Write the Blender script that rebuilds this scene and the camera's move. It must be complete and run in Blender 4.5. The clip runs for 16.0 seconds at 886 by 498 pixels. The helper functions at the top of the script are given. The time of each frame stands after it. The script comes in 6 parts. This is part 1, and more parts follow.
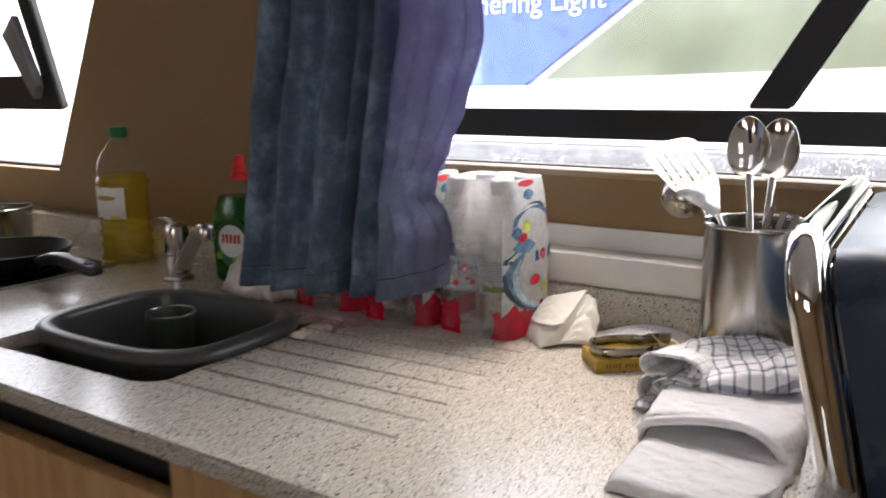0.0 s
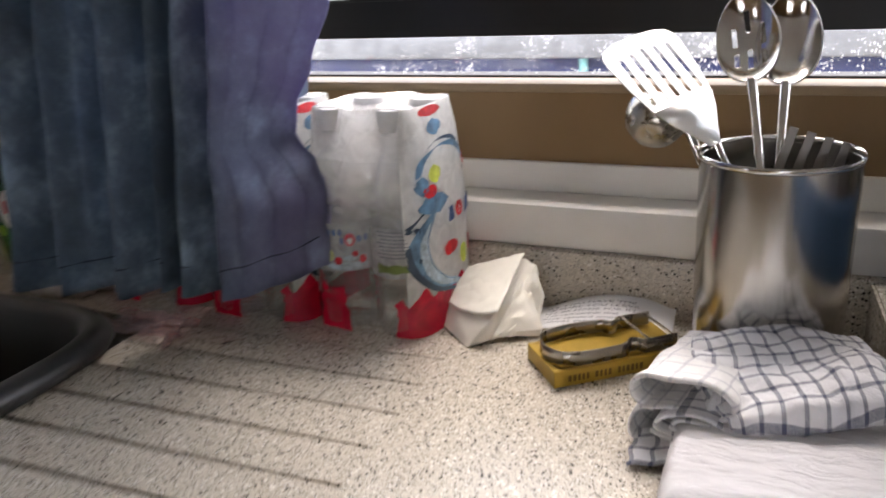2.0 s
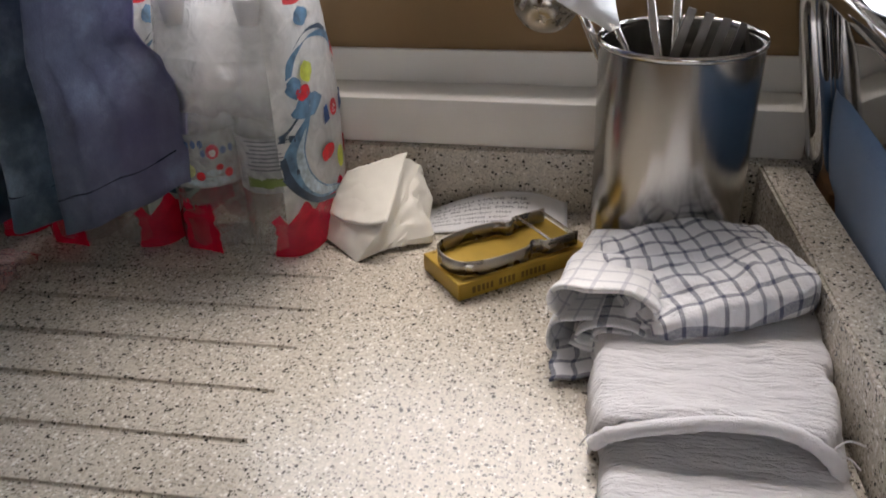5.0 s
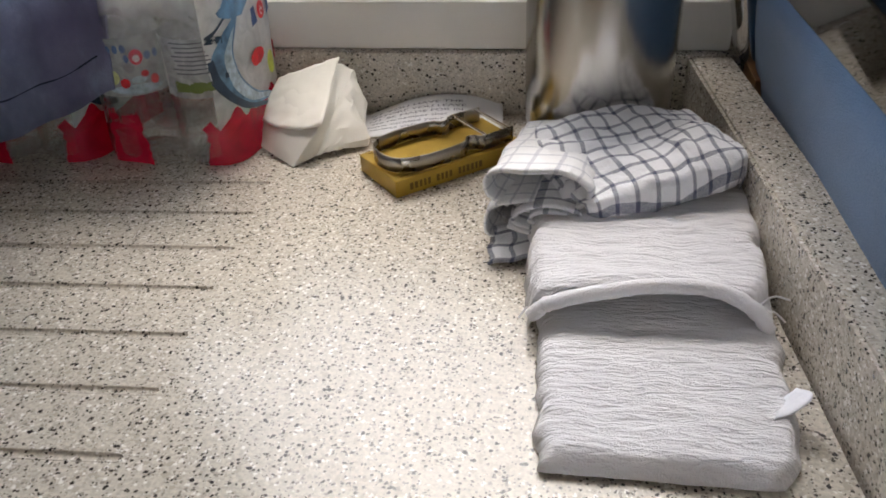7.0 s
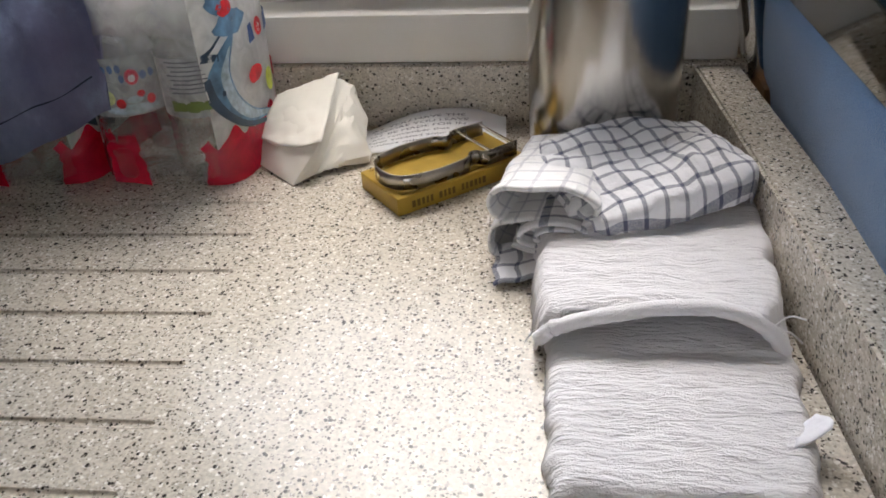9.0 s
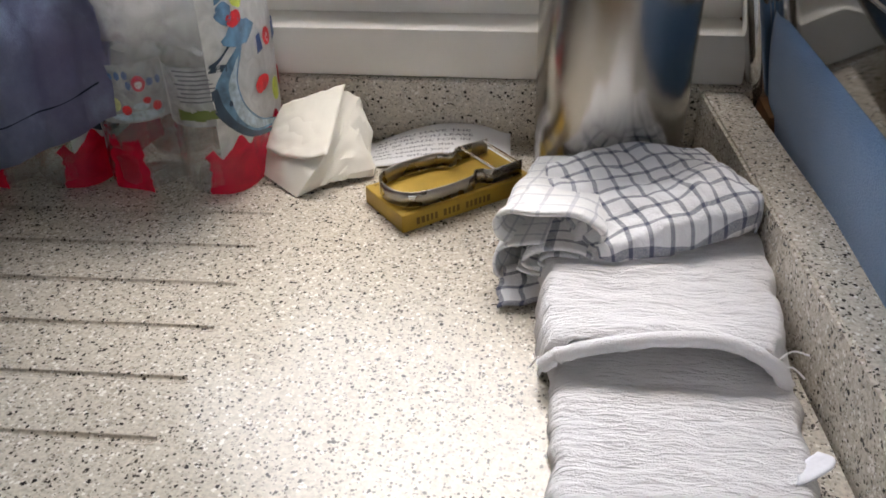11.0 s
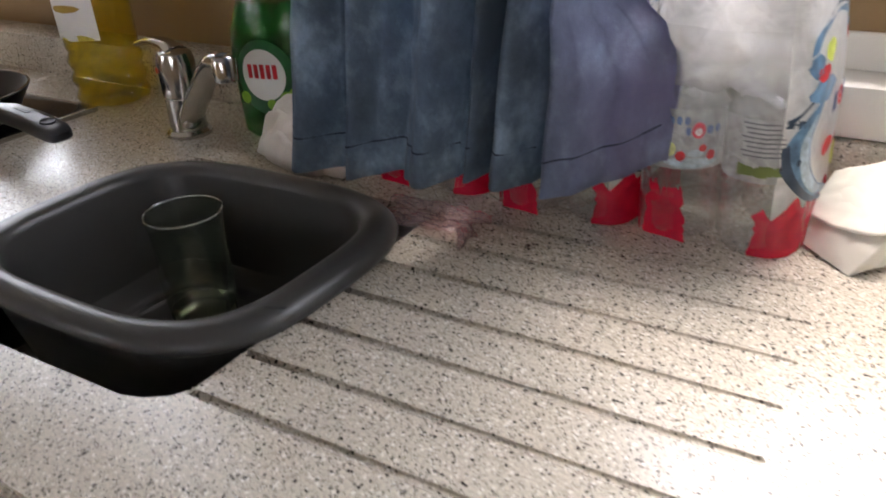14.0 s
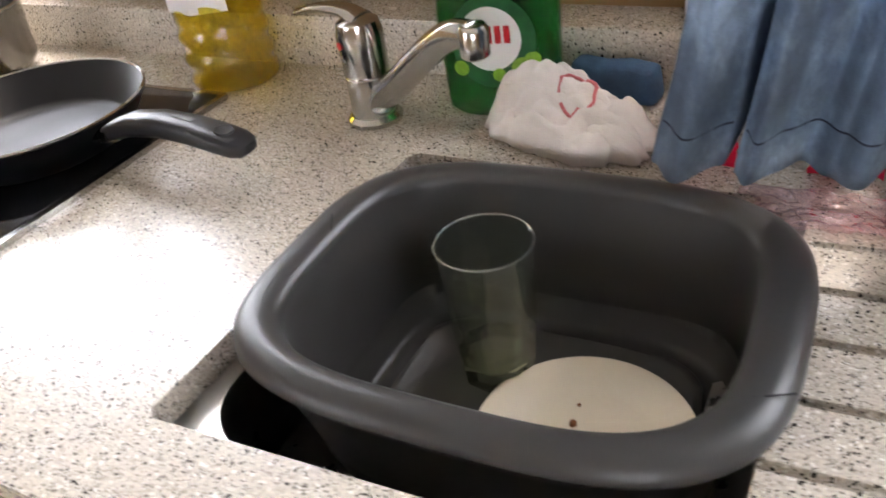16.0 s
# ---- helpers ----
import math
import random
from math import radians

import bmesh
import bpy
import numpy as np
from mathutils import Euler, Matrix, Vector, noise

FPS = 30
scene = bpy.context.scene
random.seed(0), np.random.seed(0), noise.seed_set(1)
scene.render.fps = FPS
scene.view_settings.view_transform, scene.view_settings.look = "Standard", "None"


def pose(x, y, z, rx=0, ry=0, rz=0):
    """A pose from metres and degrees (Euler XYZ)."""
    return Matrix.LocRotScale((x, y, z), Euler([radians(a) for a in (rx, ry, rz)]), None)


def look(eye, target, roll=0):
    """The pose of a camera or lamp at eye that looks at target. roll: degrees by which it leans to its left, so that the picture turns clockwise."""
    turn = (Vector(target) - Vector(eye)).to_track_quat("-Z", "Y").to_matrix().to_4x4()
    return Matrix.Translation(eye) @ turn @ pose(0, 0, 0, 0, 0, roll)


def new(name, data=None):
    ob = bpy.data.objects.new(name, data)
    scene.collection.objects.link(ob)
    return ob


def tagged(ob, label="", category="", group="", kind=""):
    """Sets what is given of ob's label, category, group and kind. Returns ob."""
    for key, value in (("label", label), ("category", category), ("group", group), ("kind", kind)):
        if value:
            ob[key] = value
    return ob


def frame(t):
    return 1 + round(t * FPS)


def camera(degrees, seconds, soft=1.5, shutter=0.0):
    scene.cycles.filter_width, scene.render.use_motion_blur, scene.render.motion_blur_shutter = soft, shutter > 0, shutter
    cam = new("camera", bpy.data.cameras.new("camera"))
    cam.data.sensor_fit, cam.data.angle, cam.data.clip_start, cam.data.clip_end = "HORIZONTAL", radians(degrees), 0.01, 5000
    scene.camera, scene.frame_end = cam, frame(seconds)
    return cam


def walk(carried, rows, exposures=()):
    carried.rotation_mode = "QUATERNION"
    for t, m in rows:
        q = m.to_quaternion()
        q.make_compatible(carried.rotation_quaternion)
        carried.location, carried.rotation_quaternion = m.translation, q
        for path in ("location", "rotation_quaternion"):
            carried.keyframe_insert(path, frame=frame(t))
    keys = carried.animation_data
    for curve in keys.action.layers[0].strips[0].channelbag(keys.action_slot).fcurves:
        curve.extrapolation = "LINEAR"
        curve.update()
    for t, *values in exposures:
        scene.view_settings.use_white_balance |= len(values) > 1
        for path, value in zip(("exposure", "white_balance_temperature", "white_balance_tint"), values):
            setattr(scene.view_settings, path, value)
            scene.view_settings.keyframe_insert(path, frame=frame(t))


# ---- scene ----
cam = camera(57.4, 16.0, 1.7, 0.5)
PATH = [
    (0, (0.07, -0.963, 1.233), (-1.002, 0.677, 0.831), -0.6),
    (0.5, (0.067, -0.847, 1.24), (-0.988, 0.802, 0.83), -0.9),
    (1, (0.088, -0.769, 1.235), (-0.998, 0.84, 0.754), -2.7),
    (1.5, (0.048, -0.729, 1.218), (-1.009, 0.857, 0.612), -3.8),
    (2, (-0.102, -0.669, 1.224), (-0.91, 1.038, 0.563), -3.3),
    (2.5, (-0.149, -0.625, 1.235), (-0.627, 1.208, 0.593), -2.5),
    (3, (-0.138, -0.609, 1.245), (-0.482, 1.254, 0.604), -1.7),
    (3.5, (-0.149, -0.6, 1.23), (-0.525, 1.221, 0.495), -1.9),
    (3.7, (-0.154, -0.601, 1.233), (-0.559, 1.197, 0.456), -1.7),
    (5.8, (-0.165, -0.633, 1.225), (-0.558, 1.035, 0.193), -2.6),
    (6, (-0.165, -0.636, 1.216), (-0.497, 1.037, 0.173), -2.1),
    (6.5, (-0.16, -0.64, 1.209), (-0.443, 1.025, 0.138), -2.1),
    (7, (-0.157, -0.639, 1.197), (-0.417, 1.022, 0.114), -2.6),
    (7.5, (-0.15, -0.635, 1.203), (-0.398, 1.045, 0.148), -2.7),
    (8, (-0.152, -0.633, 1.205), (-0.387, 1.071, 0.184), -2.3),
    (8.5, (-0.152, -0.628, 1.203), (-0.397, 1.071, 0.177), -2.8),
    (9, (-0.157, -0.622, 1.197), (-0.434, 1.045, 0.128), -3.8),
    (11.5, (-0.176, -0.617, 1.212), (-0.438, 1.053, 0.143), -0.7),
    (12, (-0.2, -0.618, 1.213), (-0.635, 1.061, 0.216), 0.1),
    (12.5, (-0.236, -0.63, 1.208), (-0.98, 0.983, 0.29), -0.2),
    (13, (-0.26, -0.643, 1.195), (-1.246, 0.846, 0.294), -2.4),
    (13.5, (-0.279, -0.649, 1.19), (-1.329, 0.789, 0.278), -4.4),
    (14, (-0.313, -0.635, 1.2), (-1.344, 0.808, 0.275), -4.0),
    (14.5, (-0.378, -0.596, 1.206), (-1.481, 0.779, 0.261), -4.0),
    (15, (-0.454, -0.547, 1.199), (-1.659, 0.654, 0.148), -6.5),
    (15.5, (-0.568, -0.585, 1.202), (-1.609, 0.713, 0.091), -10.1),
    (16, (-0.66, -0.629, 1.223), (-1.551, 0.759, 0.092), -9.5),
]
EXPOSURES = [(0, 3.05, 7000, 17), (0.6, 2.96, 7000, 17), (2, 2.9, 7000, 17), (2.6, 2.85, 7000, 17), (3.5, 2.65, 7000, 17), (6, 2.5, 6900, 15), (6.6, 2.55, 6850, 14), (7.3, 2.8, 6750, 13), (11.5, 2.88, 6750, 13), (12.5, 3.08, 6900, 15), (13, 3.4, 7000, 17), (13.5, 3.55, 7000, 17), (14.5, 3.85, 7000, 17), (15, 4.4, 7000, 17), (16, 4.75, 7000, 17)]
walk(cam, [(t, look(eye, target, roll)) for t, eye, target, roll in PATH], EXPOSURES)

# ---- world and light ----
world = bpy.data.worlds.new("world")
scene.world = world
world.use_nodes = True
wn = world.node_tree
sky = wn.nodes.new("ShaderNodeTexSky")
sky.sky_type, sky.sun_disc = "NISHITA", False
sky.sun_elevation, sky.sun_rotation = radians(65), radians(-7)
sky.air_density, sky.dust_density = 1.0, 4.0
soften = wn.nodes.new("ShaderNodeMixRGB")
soften.inputs[0].default_value = 0.75
soften.inputs[2].default_value = (6.7, 7.2, 7.9, 1)
wn.links.new(sky.outputs[0], soften.inputs[1])
wn.links.new(soften.outputs[0], wn.nodes["Background"].inputs[0])
wn.nodes["Background"].inputs[1].default_value = 0.15
sun = new("sun", bpy.data.lights.new("sun", "SUN"))
sun.data.energy, sun.data.angle, sun.data.color = 0.6, radians(40), (1.0, 0.96, 0.9)
sun.matrix_world = look((-0.6, 2.2, 6.2), (-0.3, -0.2, 0.9))


# ---- materials ----
def nodes_of(name):
    m = bpy.data.materials.new(name)
    m.use_nodes = True
    t = m.node_tree
    return m, t, t.nodes["Principled BSDF"], t.nodes.new("ShaderNodeTexCoord")


def M(name, col, rough=0.5, metal=0.0, var=0.15, scale=30.0, bump=0.15, bscale=300.0, rvar=0.1, trans=0.0, ior=1.45, coat=0.0, sheen=0.0, stretch=(1, 1, 1)):
    """A surface with colour mottling at one scale, relief and gloss variation at a finer one."""
    m, t, p, co = nodes_of(name)
    L = t.links.new
    mp = t.nodes.new("ShaderNodeMapping")
    mp.inputs["Scale"].default_value = stretch
    L(co.outputs["Object"], mp.inputs[0])
    n1 = t.nodes.new("ShaderNodeTexNoise")
    n1.inputs["Scale"].default_value, n1.inputs["Detail"].default_value = scale, 6
    L(mp.outputs[0], n1.inputs["Vector"])
    n2 = t.nodes.new("ShaderNodeTexNoise")
    n2.inputs["Scale"].default_value, n2.inputs["Detail"].default_value = bscale, 3
    L(mp.outputs[0], n2.inputs["Vector"])
    r = t.nodes.new("ShaderNodeMapRange")
    r.inputs[1].default_value, r.inputs[2].default_value = 0.3, 0.7
    r.inputs[3].default_value, r.inputs[4].default_value = 1 - var, 1 + var
    L(n1.outputs[0], r.inputs[0])
    mul = t.nodes.new("ShaderNodeVectorMath")
    mul.operation = "SCALE"
    mul.inputs[0].default_value = col
    L(r.outputs[0], mul.inputs["Scale"])
    L(mul.outputs[0], p.inputs["Base Color"])
    rr = t.nodes.new("ShaderNodeMapRange")
    rr.inputs[1].default_value, rr.inputs[2].default_value = 0.3, 0.7
    rr.inputs[3].default_value, rr.inputs[4].default_value = max(0.02, rough - rvar * 0.5), min(1, rough + rvar * 0.5)
    L(n1.outputs[0], rr.inputs[0])
    L(rr.outputs[0], p.inputs["Roughness"])
    p.inputs["Metallic"].default_value = metal
    p.inputs["Transmission Weight"].default_value = trans
    p.inputs["IOR"].default_value = ior
    p.inputs["Coat Weight"].default_value = coat
    p.inputs["Sheen Weight"].default_value = sheen
    if bump:
        b = t.nodes.new("ShaderNodeBump")
        b.inputs["Strength"].default_value, b.inputs["Distance"].default_value = bump, 0.002
        L(n2.outputs[0], b.inputs["Height"])
        L(b.outputs[0], p.inputs["Normal"])
    return m


def speckled(name, base, tint):
    """Solid surface worktop: sandy ground with dark, tan and white chips of a few millimetres."""
    m, t, p, co = nodes_of(name)
    L = t.links.new

    def chips(scale, keep, size, off):
        mp = t.nodes.new("ShaderNodeMapping")
        mp.inputs["Location"].default_value = off
        L(co.outputs["Object"], mp.inputs[0])
        wob = t.nodes.new("ShaderNodeTexNoise")
        wob.inputs["Scale"].default_value = scale * 1.7
        L(mp.outputs[0], wob.inputs["Vector"])
        add = t.nodes.new("ShaderNodeVectorMath")
        add.operation = "MULTIPLY_ADD"
        add.inputs[1].default_value = (0.9 / scale,) * 3
        L(wob.outputs["Color"], add.inputs[0])
        L(mp.outputs[0], add.inputs[2])
        v = t.nodes.new("ShaderNodeTexVoronoi")
        v.inputs["Scale"].default_value = scale
        L(add.outputs[0], v.inputs["Vector"])
        sep = t.nodes.new("ShaderNodeSeparateColor")
        L(v.outputs["Color"], sep.inputs[0])
        g = t.nodes.new("ShaderNodeMath")
        g.operation = "GREATER_THAN"
        g.inputs[1].default_value = keep
        L(sep.outputs[0], g.inputs[0])
        s = t.nodes.new("ShaderNodeMath")
        s.operation = "MULTIPLY"
        s.inputs[1].default_value = size
        L(sep.outputs[1], s.inputs[0])
        d = t.nodes.new("ShaderNodeMath")
        d.operation = "LESS_THAN"
        L(v.outputs["Distance"], d.inputs[0])
        L(s.outputs[0], d.inputs[1])
        k = t.nodes.new("ShaderNodeMath")
        k.operation = "MULTIPLY"
        L(g.outputs[0], k.inputs[0])
        L(d.outputs[0], k.inputs[1])
        return k.outputs[0]

    n = t.nodes.new("ShaderNodeTexNoise")
    n.inputs["Scale"].default_value, n.inputs["Detail"].default_value = 420, 4
    L(co.outputs["Object"], n.inputs["Vector"])
    big = t.nodes.new("ShaderNodeTexNoise")
    big.inputs["Scale"].default_value, big.inputs["Detail"].default_value = 9, 3
    L(co.outputs["Object"], big.inputs["Vector"])
    ramp = t.nodes.new("ShaderNodeValToRGB")
    ramp.color_ramp.elements[0].position, ramp.color_ramp.elements[1].position = 0.35, 0.65
    ramp.color_ramp.elements[0].color = (*[c * 0.8 for c in base], 1)
    ramp.color_ramp.elements[1].color = (*[c * 1.12 for c in base], 1)
    L(n.outputs[0], ramp.inputs[0])
    out = ramp.outputs[0]
    for fac, col in ((chips(300, 0.55, 0.62, (3, 1, 0)), tint), (chips(430, 0.70, 0.62, (0, 0, 5)), (0.78, 0.75, 0.69)), (chips(520, 0.66, 0.60, (7, 2, 0)), (0.30, 0.265, 0.225)), (chips(560, 0.76, 0.60, (2, 5, 3)), (0.075, 0.065, 0.055)), (chips(400, 0.85, 0.58, (1, 9, 4)), (0.035, 0.03, 0.028))):
        mx = t.nodes.new("ShaderNodeMixRGB")
        mx.inputs[2].default_value = (*col, 1)
        L(fac, mx.inputs[0])
        L(out, mx.inputs[1])
        out = mx.outputs[0]
    L(out, p.inputs["Base Color"])
    rr = t.nodes.new("ShaderNodeMapRange")
    rr.inputs[1].default_value, rr.inputs[2].default_value, rr.inputs[3].default_value, rr.inputs[4].default_value = 0.3, 0.7, 0.18, 0.28
    L(big.outputs[0], rr.inputs[0])
    L(rr.outputs[0], p.inputs["Roughness"])
    p.inputs["Specular IOR Level"].default_value = 0.42
    b = t.nodes.new("ShaderNodeBump")
    b.inputs["Strength"].default_value, b.inputs["Distance"].default_value = 0.06, 0.001
    L(n.outputs[0], b.inputs["Height"])
    L(b.outputs[0], p.inputs["Normal"])
    return m


def checked(name, ground, line, pitch, width):
    """Woven tea towel: a grid of dark lines on white, following the cloth's own UV in metres."""
    m, t, p, co = nodes_of(name)
    L = t.links.new
    sep = t.nodes.new("ShaderNodeSeparateXYZ")
    L(co.outputs["UV"], sep.inputs[0])
    w = t.nodes.new("ShaderNodeTexNoise")
    w.inputs["Scale"].default_value, w.inputs["Detail"].default_value = 900, 2
    L(co.outputs["Object"], w.inputs["Vector"])
    masks = []
    for k in (0, 1):
        a = t.nodes.new("ShaderNodeMath")
        a.operation = "MULTIPLY"
        a.inputs[1].default_value = 1 / pitch
        L(sep.outputs[k], a.inputs[0])
        f = t.nodes.new("ShaderNodeMath")
        f.operation = "FRACT"
        L(a.outputs[0], f.inputs[0])
        lt = t.nodes.new("ShaderNodeMath")
        lt.operation = "LESS_THAN"
        lt.inputs[1].default_value = width / pitch
        L(f.outputs[0], lt.inputs[0])
        masks.append(lt.outputs[0])
    s = t.nodes.new("ShaderNodeMath")
    s.operation = "ADD"
    L(masks[0], s.inputs[0])
    L(masks[1], s.inputs[1])
    fac = t.nodes.new("ShaderNodeMath")
    fac.operation = "MULTIPLY"
    L(s.outputs[0], fac.inputs[0])
    wr = t.nodes.new("ShaderNodeMapRange")
    wr.inputs[1].default_value, wr.inputs[2].default_value, wr.inputs[3].default_value, wr.inputs[4].default_value = 0.3, 0.7, 0.5, 0.82
    L(w.outputs[0], wr.inputs[0])
    L(wr.outputs[0], fac.inputs[1])
    mx = t.nodes.new("ShaderNodeMixRGB")
    mx.inputs[1].default_value, mx.inputs[2].default_value = (*ground, 1), (*line, 1)
    L(fac.outputs[0], mx.inputs[0])
    L(mx.outputs[0], p.inputs["Base Color"])
    p.inputs["Roughness"].default_value, p.inputs["Sheen Weight"].default_value = 0.9, 0.2
    b = t.nodes.new("ShaderNodeBump")
    b.inputs["Strength"].default_value, b.inputs["Distance"].default_value = 0.7, 0.006
    cr = t.nodes.new("ShaderNodeTexNoise")
    cr.inputs["Scale"].default_value, cr.inputs["Detail"].default_value, cr.inputs["Distortion"].default_value = 55, 5, 0.8
    L(co.outputs["Object"], cr.inputs["Vector"])
    sm = t.nodes.new("ShaderNodeMath")
    sm.operation = "MULTIPLY_ADD"
    sm.inputs[1].default_value = 0.12
    L(w.outputs[0], sm.inputs[0])
    L(cr.outputs[0], sm.inputs[2])
    L(sm.outputs[0], b.inputs["Height"])
    L(b.outputs[0], p.inputs["Normal"])
    return m


def crepe(name, col):
    """White cotton crepe: fine cross ripples."""
    m, t, p, co = nodes_of(name)
    L = t.links.new
    mp = t.nodes.new("ShaderNodeMapping")
    mp.inputs["Scale"].default_value = (80, 380, 1)
    L(co.outputs["UV"], mp.inputs[0])
    n = t.nodes.new("ShaderNodeTexNoise")
    n.inputs["Scale"].default_value, n.inputs["Detail"].default_value, n.inputs["Distortion"].default_value = 1.0, 6, 0.7
    L(mp.outputs[0], n.inputs["Vector"])
    g = t.nodes.new("ShaderNodeTexNoise")
    g.inputs["Scale"].default_value = 1100
    L(co.outputs["Object"], g.inputs["Vector"])
    add = t.nodes.new("ShaderNodeMath")
    add.operation = "MULTIPLY_ADD"
    add.inputs[1].default_value = 0.25
    L(g.outputs[0], add.inputs[0])
    L(n.outputs[0], add.inputs[2])
    b = t.nodes.new("ShaderNodeBump")
    b.inputs["Strength"].default_value, b.inputs["Distance"].default_value = 1.0, 0.0036
    L(add.outputs[0], b.inputs["Height"])
    L(b.outputs[0], p.inputs["Normal"])
    p.inputs["Base Color"].default_value = (*col, 1)
    p.inputs["Roughness"].default_value, p.inputs["Sheen Weight"].default_value = 0.95, 0.3
    return m


def thin(name, col, clear, rough=0.15, wrinkle=0.4, wscale=60.0, milky=(0.9, 0.9, 0.9), fade=None, edge=(5.0, 0.035)):
    """Thin plastic film or pane: part clear, part milky, with gloss and creases."""
    m, t, p, co = nodes_of(name)
    L = t.links.new
    tr = t.nodes.new("ShaderNodeBsdfTransparent")
    tr.inputs[0].default_value = (*col, 1)
    p.inputs["Base Color"].default_value = (*milky, 1)
    p.inputs["Roughness"].default_value = rough
    p.inputs["Subsurface Weight"].default_value = 0.0
    n = t.nodes.new("ShaderNodeTexNoise")
    n.inputs["Scale"].default_value, n.inputs["Detail"].default_value, n.inputs["Distortion"].default_value = wscale, 4, 1.5
    L(co.outputs["Object"], n.inputs["Vector"])
    b = t.nodes.new("ShaderNodeBump")
    b.inputs["Strength"].default_value, b.inputs["Distance"].default_value = wrinkle, 0.004
    L(n.outputs[0], b.inputs["Height"])
    L(b.outputs[0], p.inputs["Normal"])
    gl = t.nodes.new("ShaderNodeBsdfGlossy")
    gl.inputs["Roughness"].default_value = rough
    L(b.outputs[0], gl.inputs["Normal"])
    lw = t.nodes.new("ShaderNodeLayerWeight")
    lw.inputs[0].default_value = 0.5
    L(b.outputs[0], lw.inputs["Normal"])
    pw = t.nodes.new("ShaderNodeMath")
    pw.operation = "POWER"
    pw.inputs[1].default_value = edge[0]
    L(lw.outputs["Facing"], pw.inputs[0])
    fr = t.nodes.new("ShaderNodeMath")
    fr.operation = "MULTIPLY_ADD"
    fr.inputs[1].default_value, fr.inputs[2].default_value = 0.9, edge[1]
    L(pw.outputs[0], fr.inputs[0])
    tl = t.nodes.new("ShaderNodeBsdfTranslucent")
    tl.inputs[0].default_value = (*milky, 1)
    dm = t.nodes.new("ShaderNodeMixShader")
    dm.inputs[0].default_value = 0.65
    L(p.outputs[0], dm.inputs[1])
    L(tl.outputs[0], dm.inputs[2])
    rng = t.nodes.new("ShaderNodeMapRange")
    rng.inputs[1].default_value, rng.inputs[2].default_value = 0.3, 0.7
    rng.inputs[3].default_value, rng.inputs[4].default_value = max(0, 1 - clear - 0.12), min(1, 1 - clear + 0.12)
    L(n.outputs[0], rng.inputs[0])
    if fade:
        sp = t.nodes.new("ShaderNodeSeparateXYZ")
        L(co.outputs["Object"], sp.inputs[0])
        fz = t.nodes.new("ShaderNodeMapRange")
        fz.inputs[1].default_value, fz.inputs[2].default_value, fz.inputs[3].default_value, fz.inputs[4].default_value = fade
        L(sp.outputs[2], fz.inputs[0])
        ad = t.nodes.new("ShaderNodeMath")
        ad.use_clamp = True
        L(rng.outputs[0], ad.inputs[0])
        L(fz.outputs[0], ad.inputs[1])
        rng = ad
    mx = t.nodes.new("ShaderNodeMixShader")
    L(rng.outputs[0], mx.inputs[0])
    L(tr.outputs[0], mx.inputs[1])
    L(dm.outputs[0], mx.inputs[2])
    m2 = t.nodes.new("ShaderNodeMixShader")
    L(fr.outputs[0], m2.inputs[0])
    L(mx.outputs[0], m2.inputs[1])
    L(gl.outputs[0], m2.inputs[2])
    L(m2.outputs[0], t.nodes["Material Output"].inputs[0])
    return m


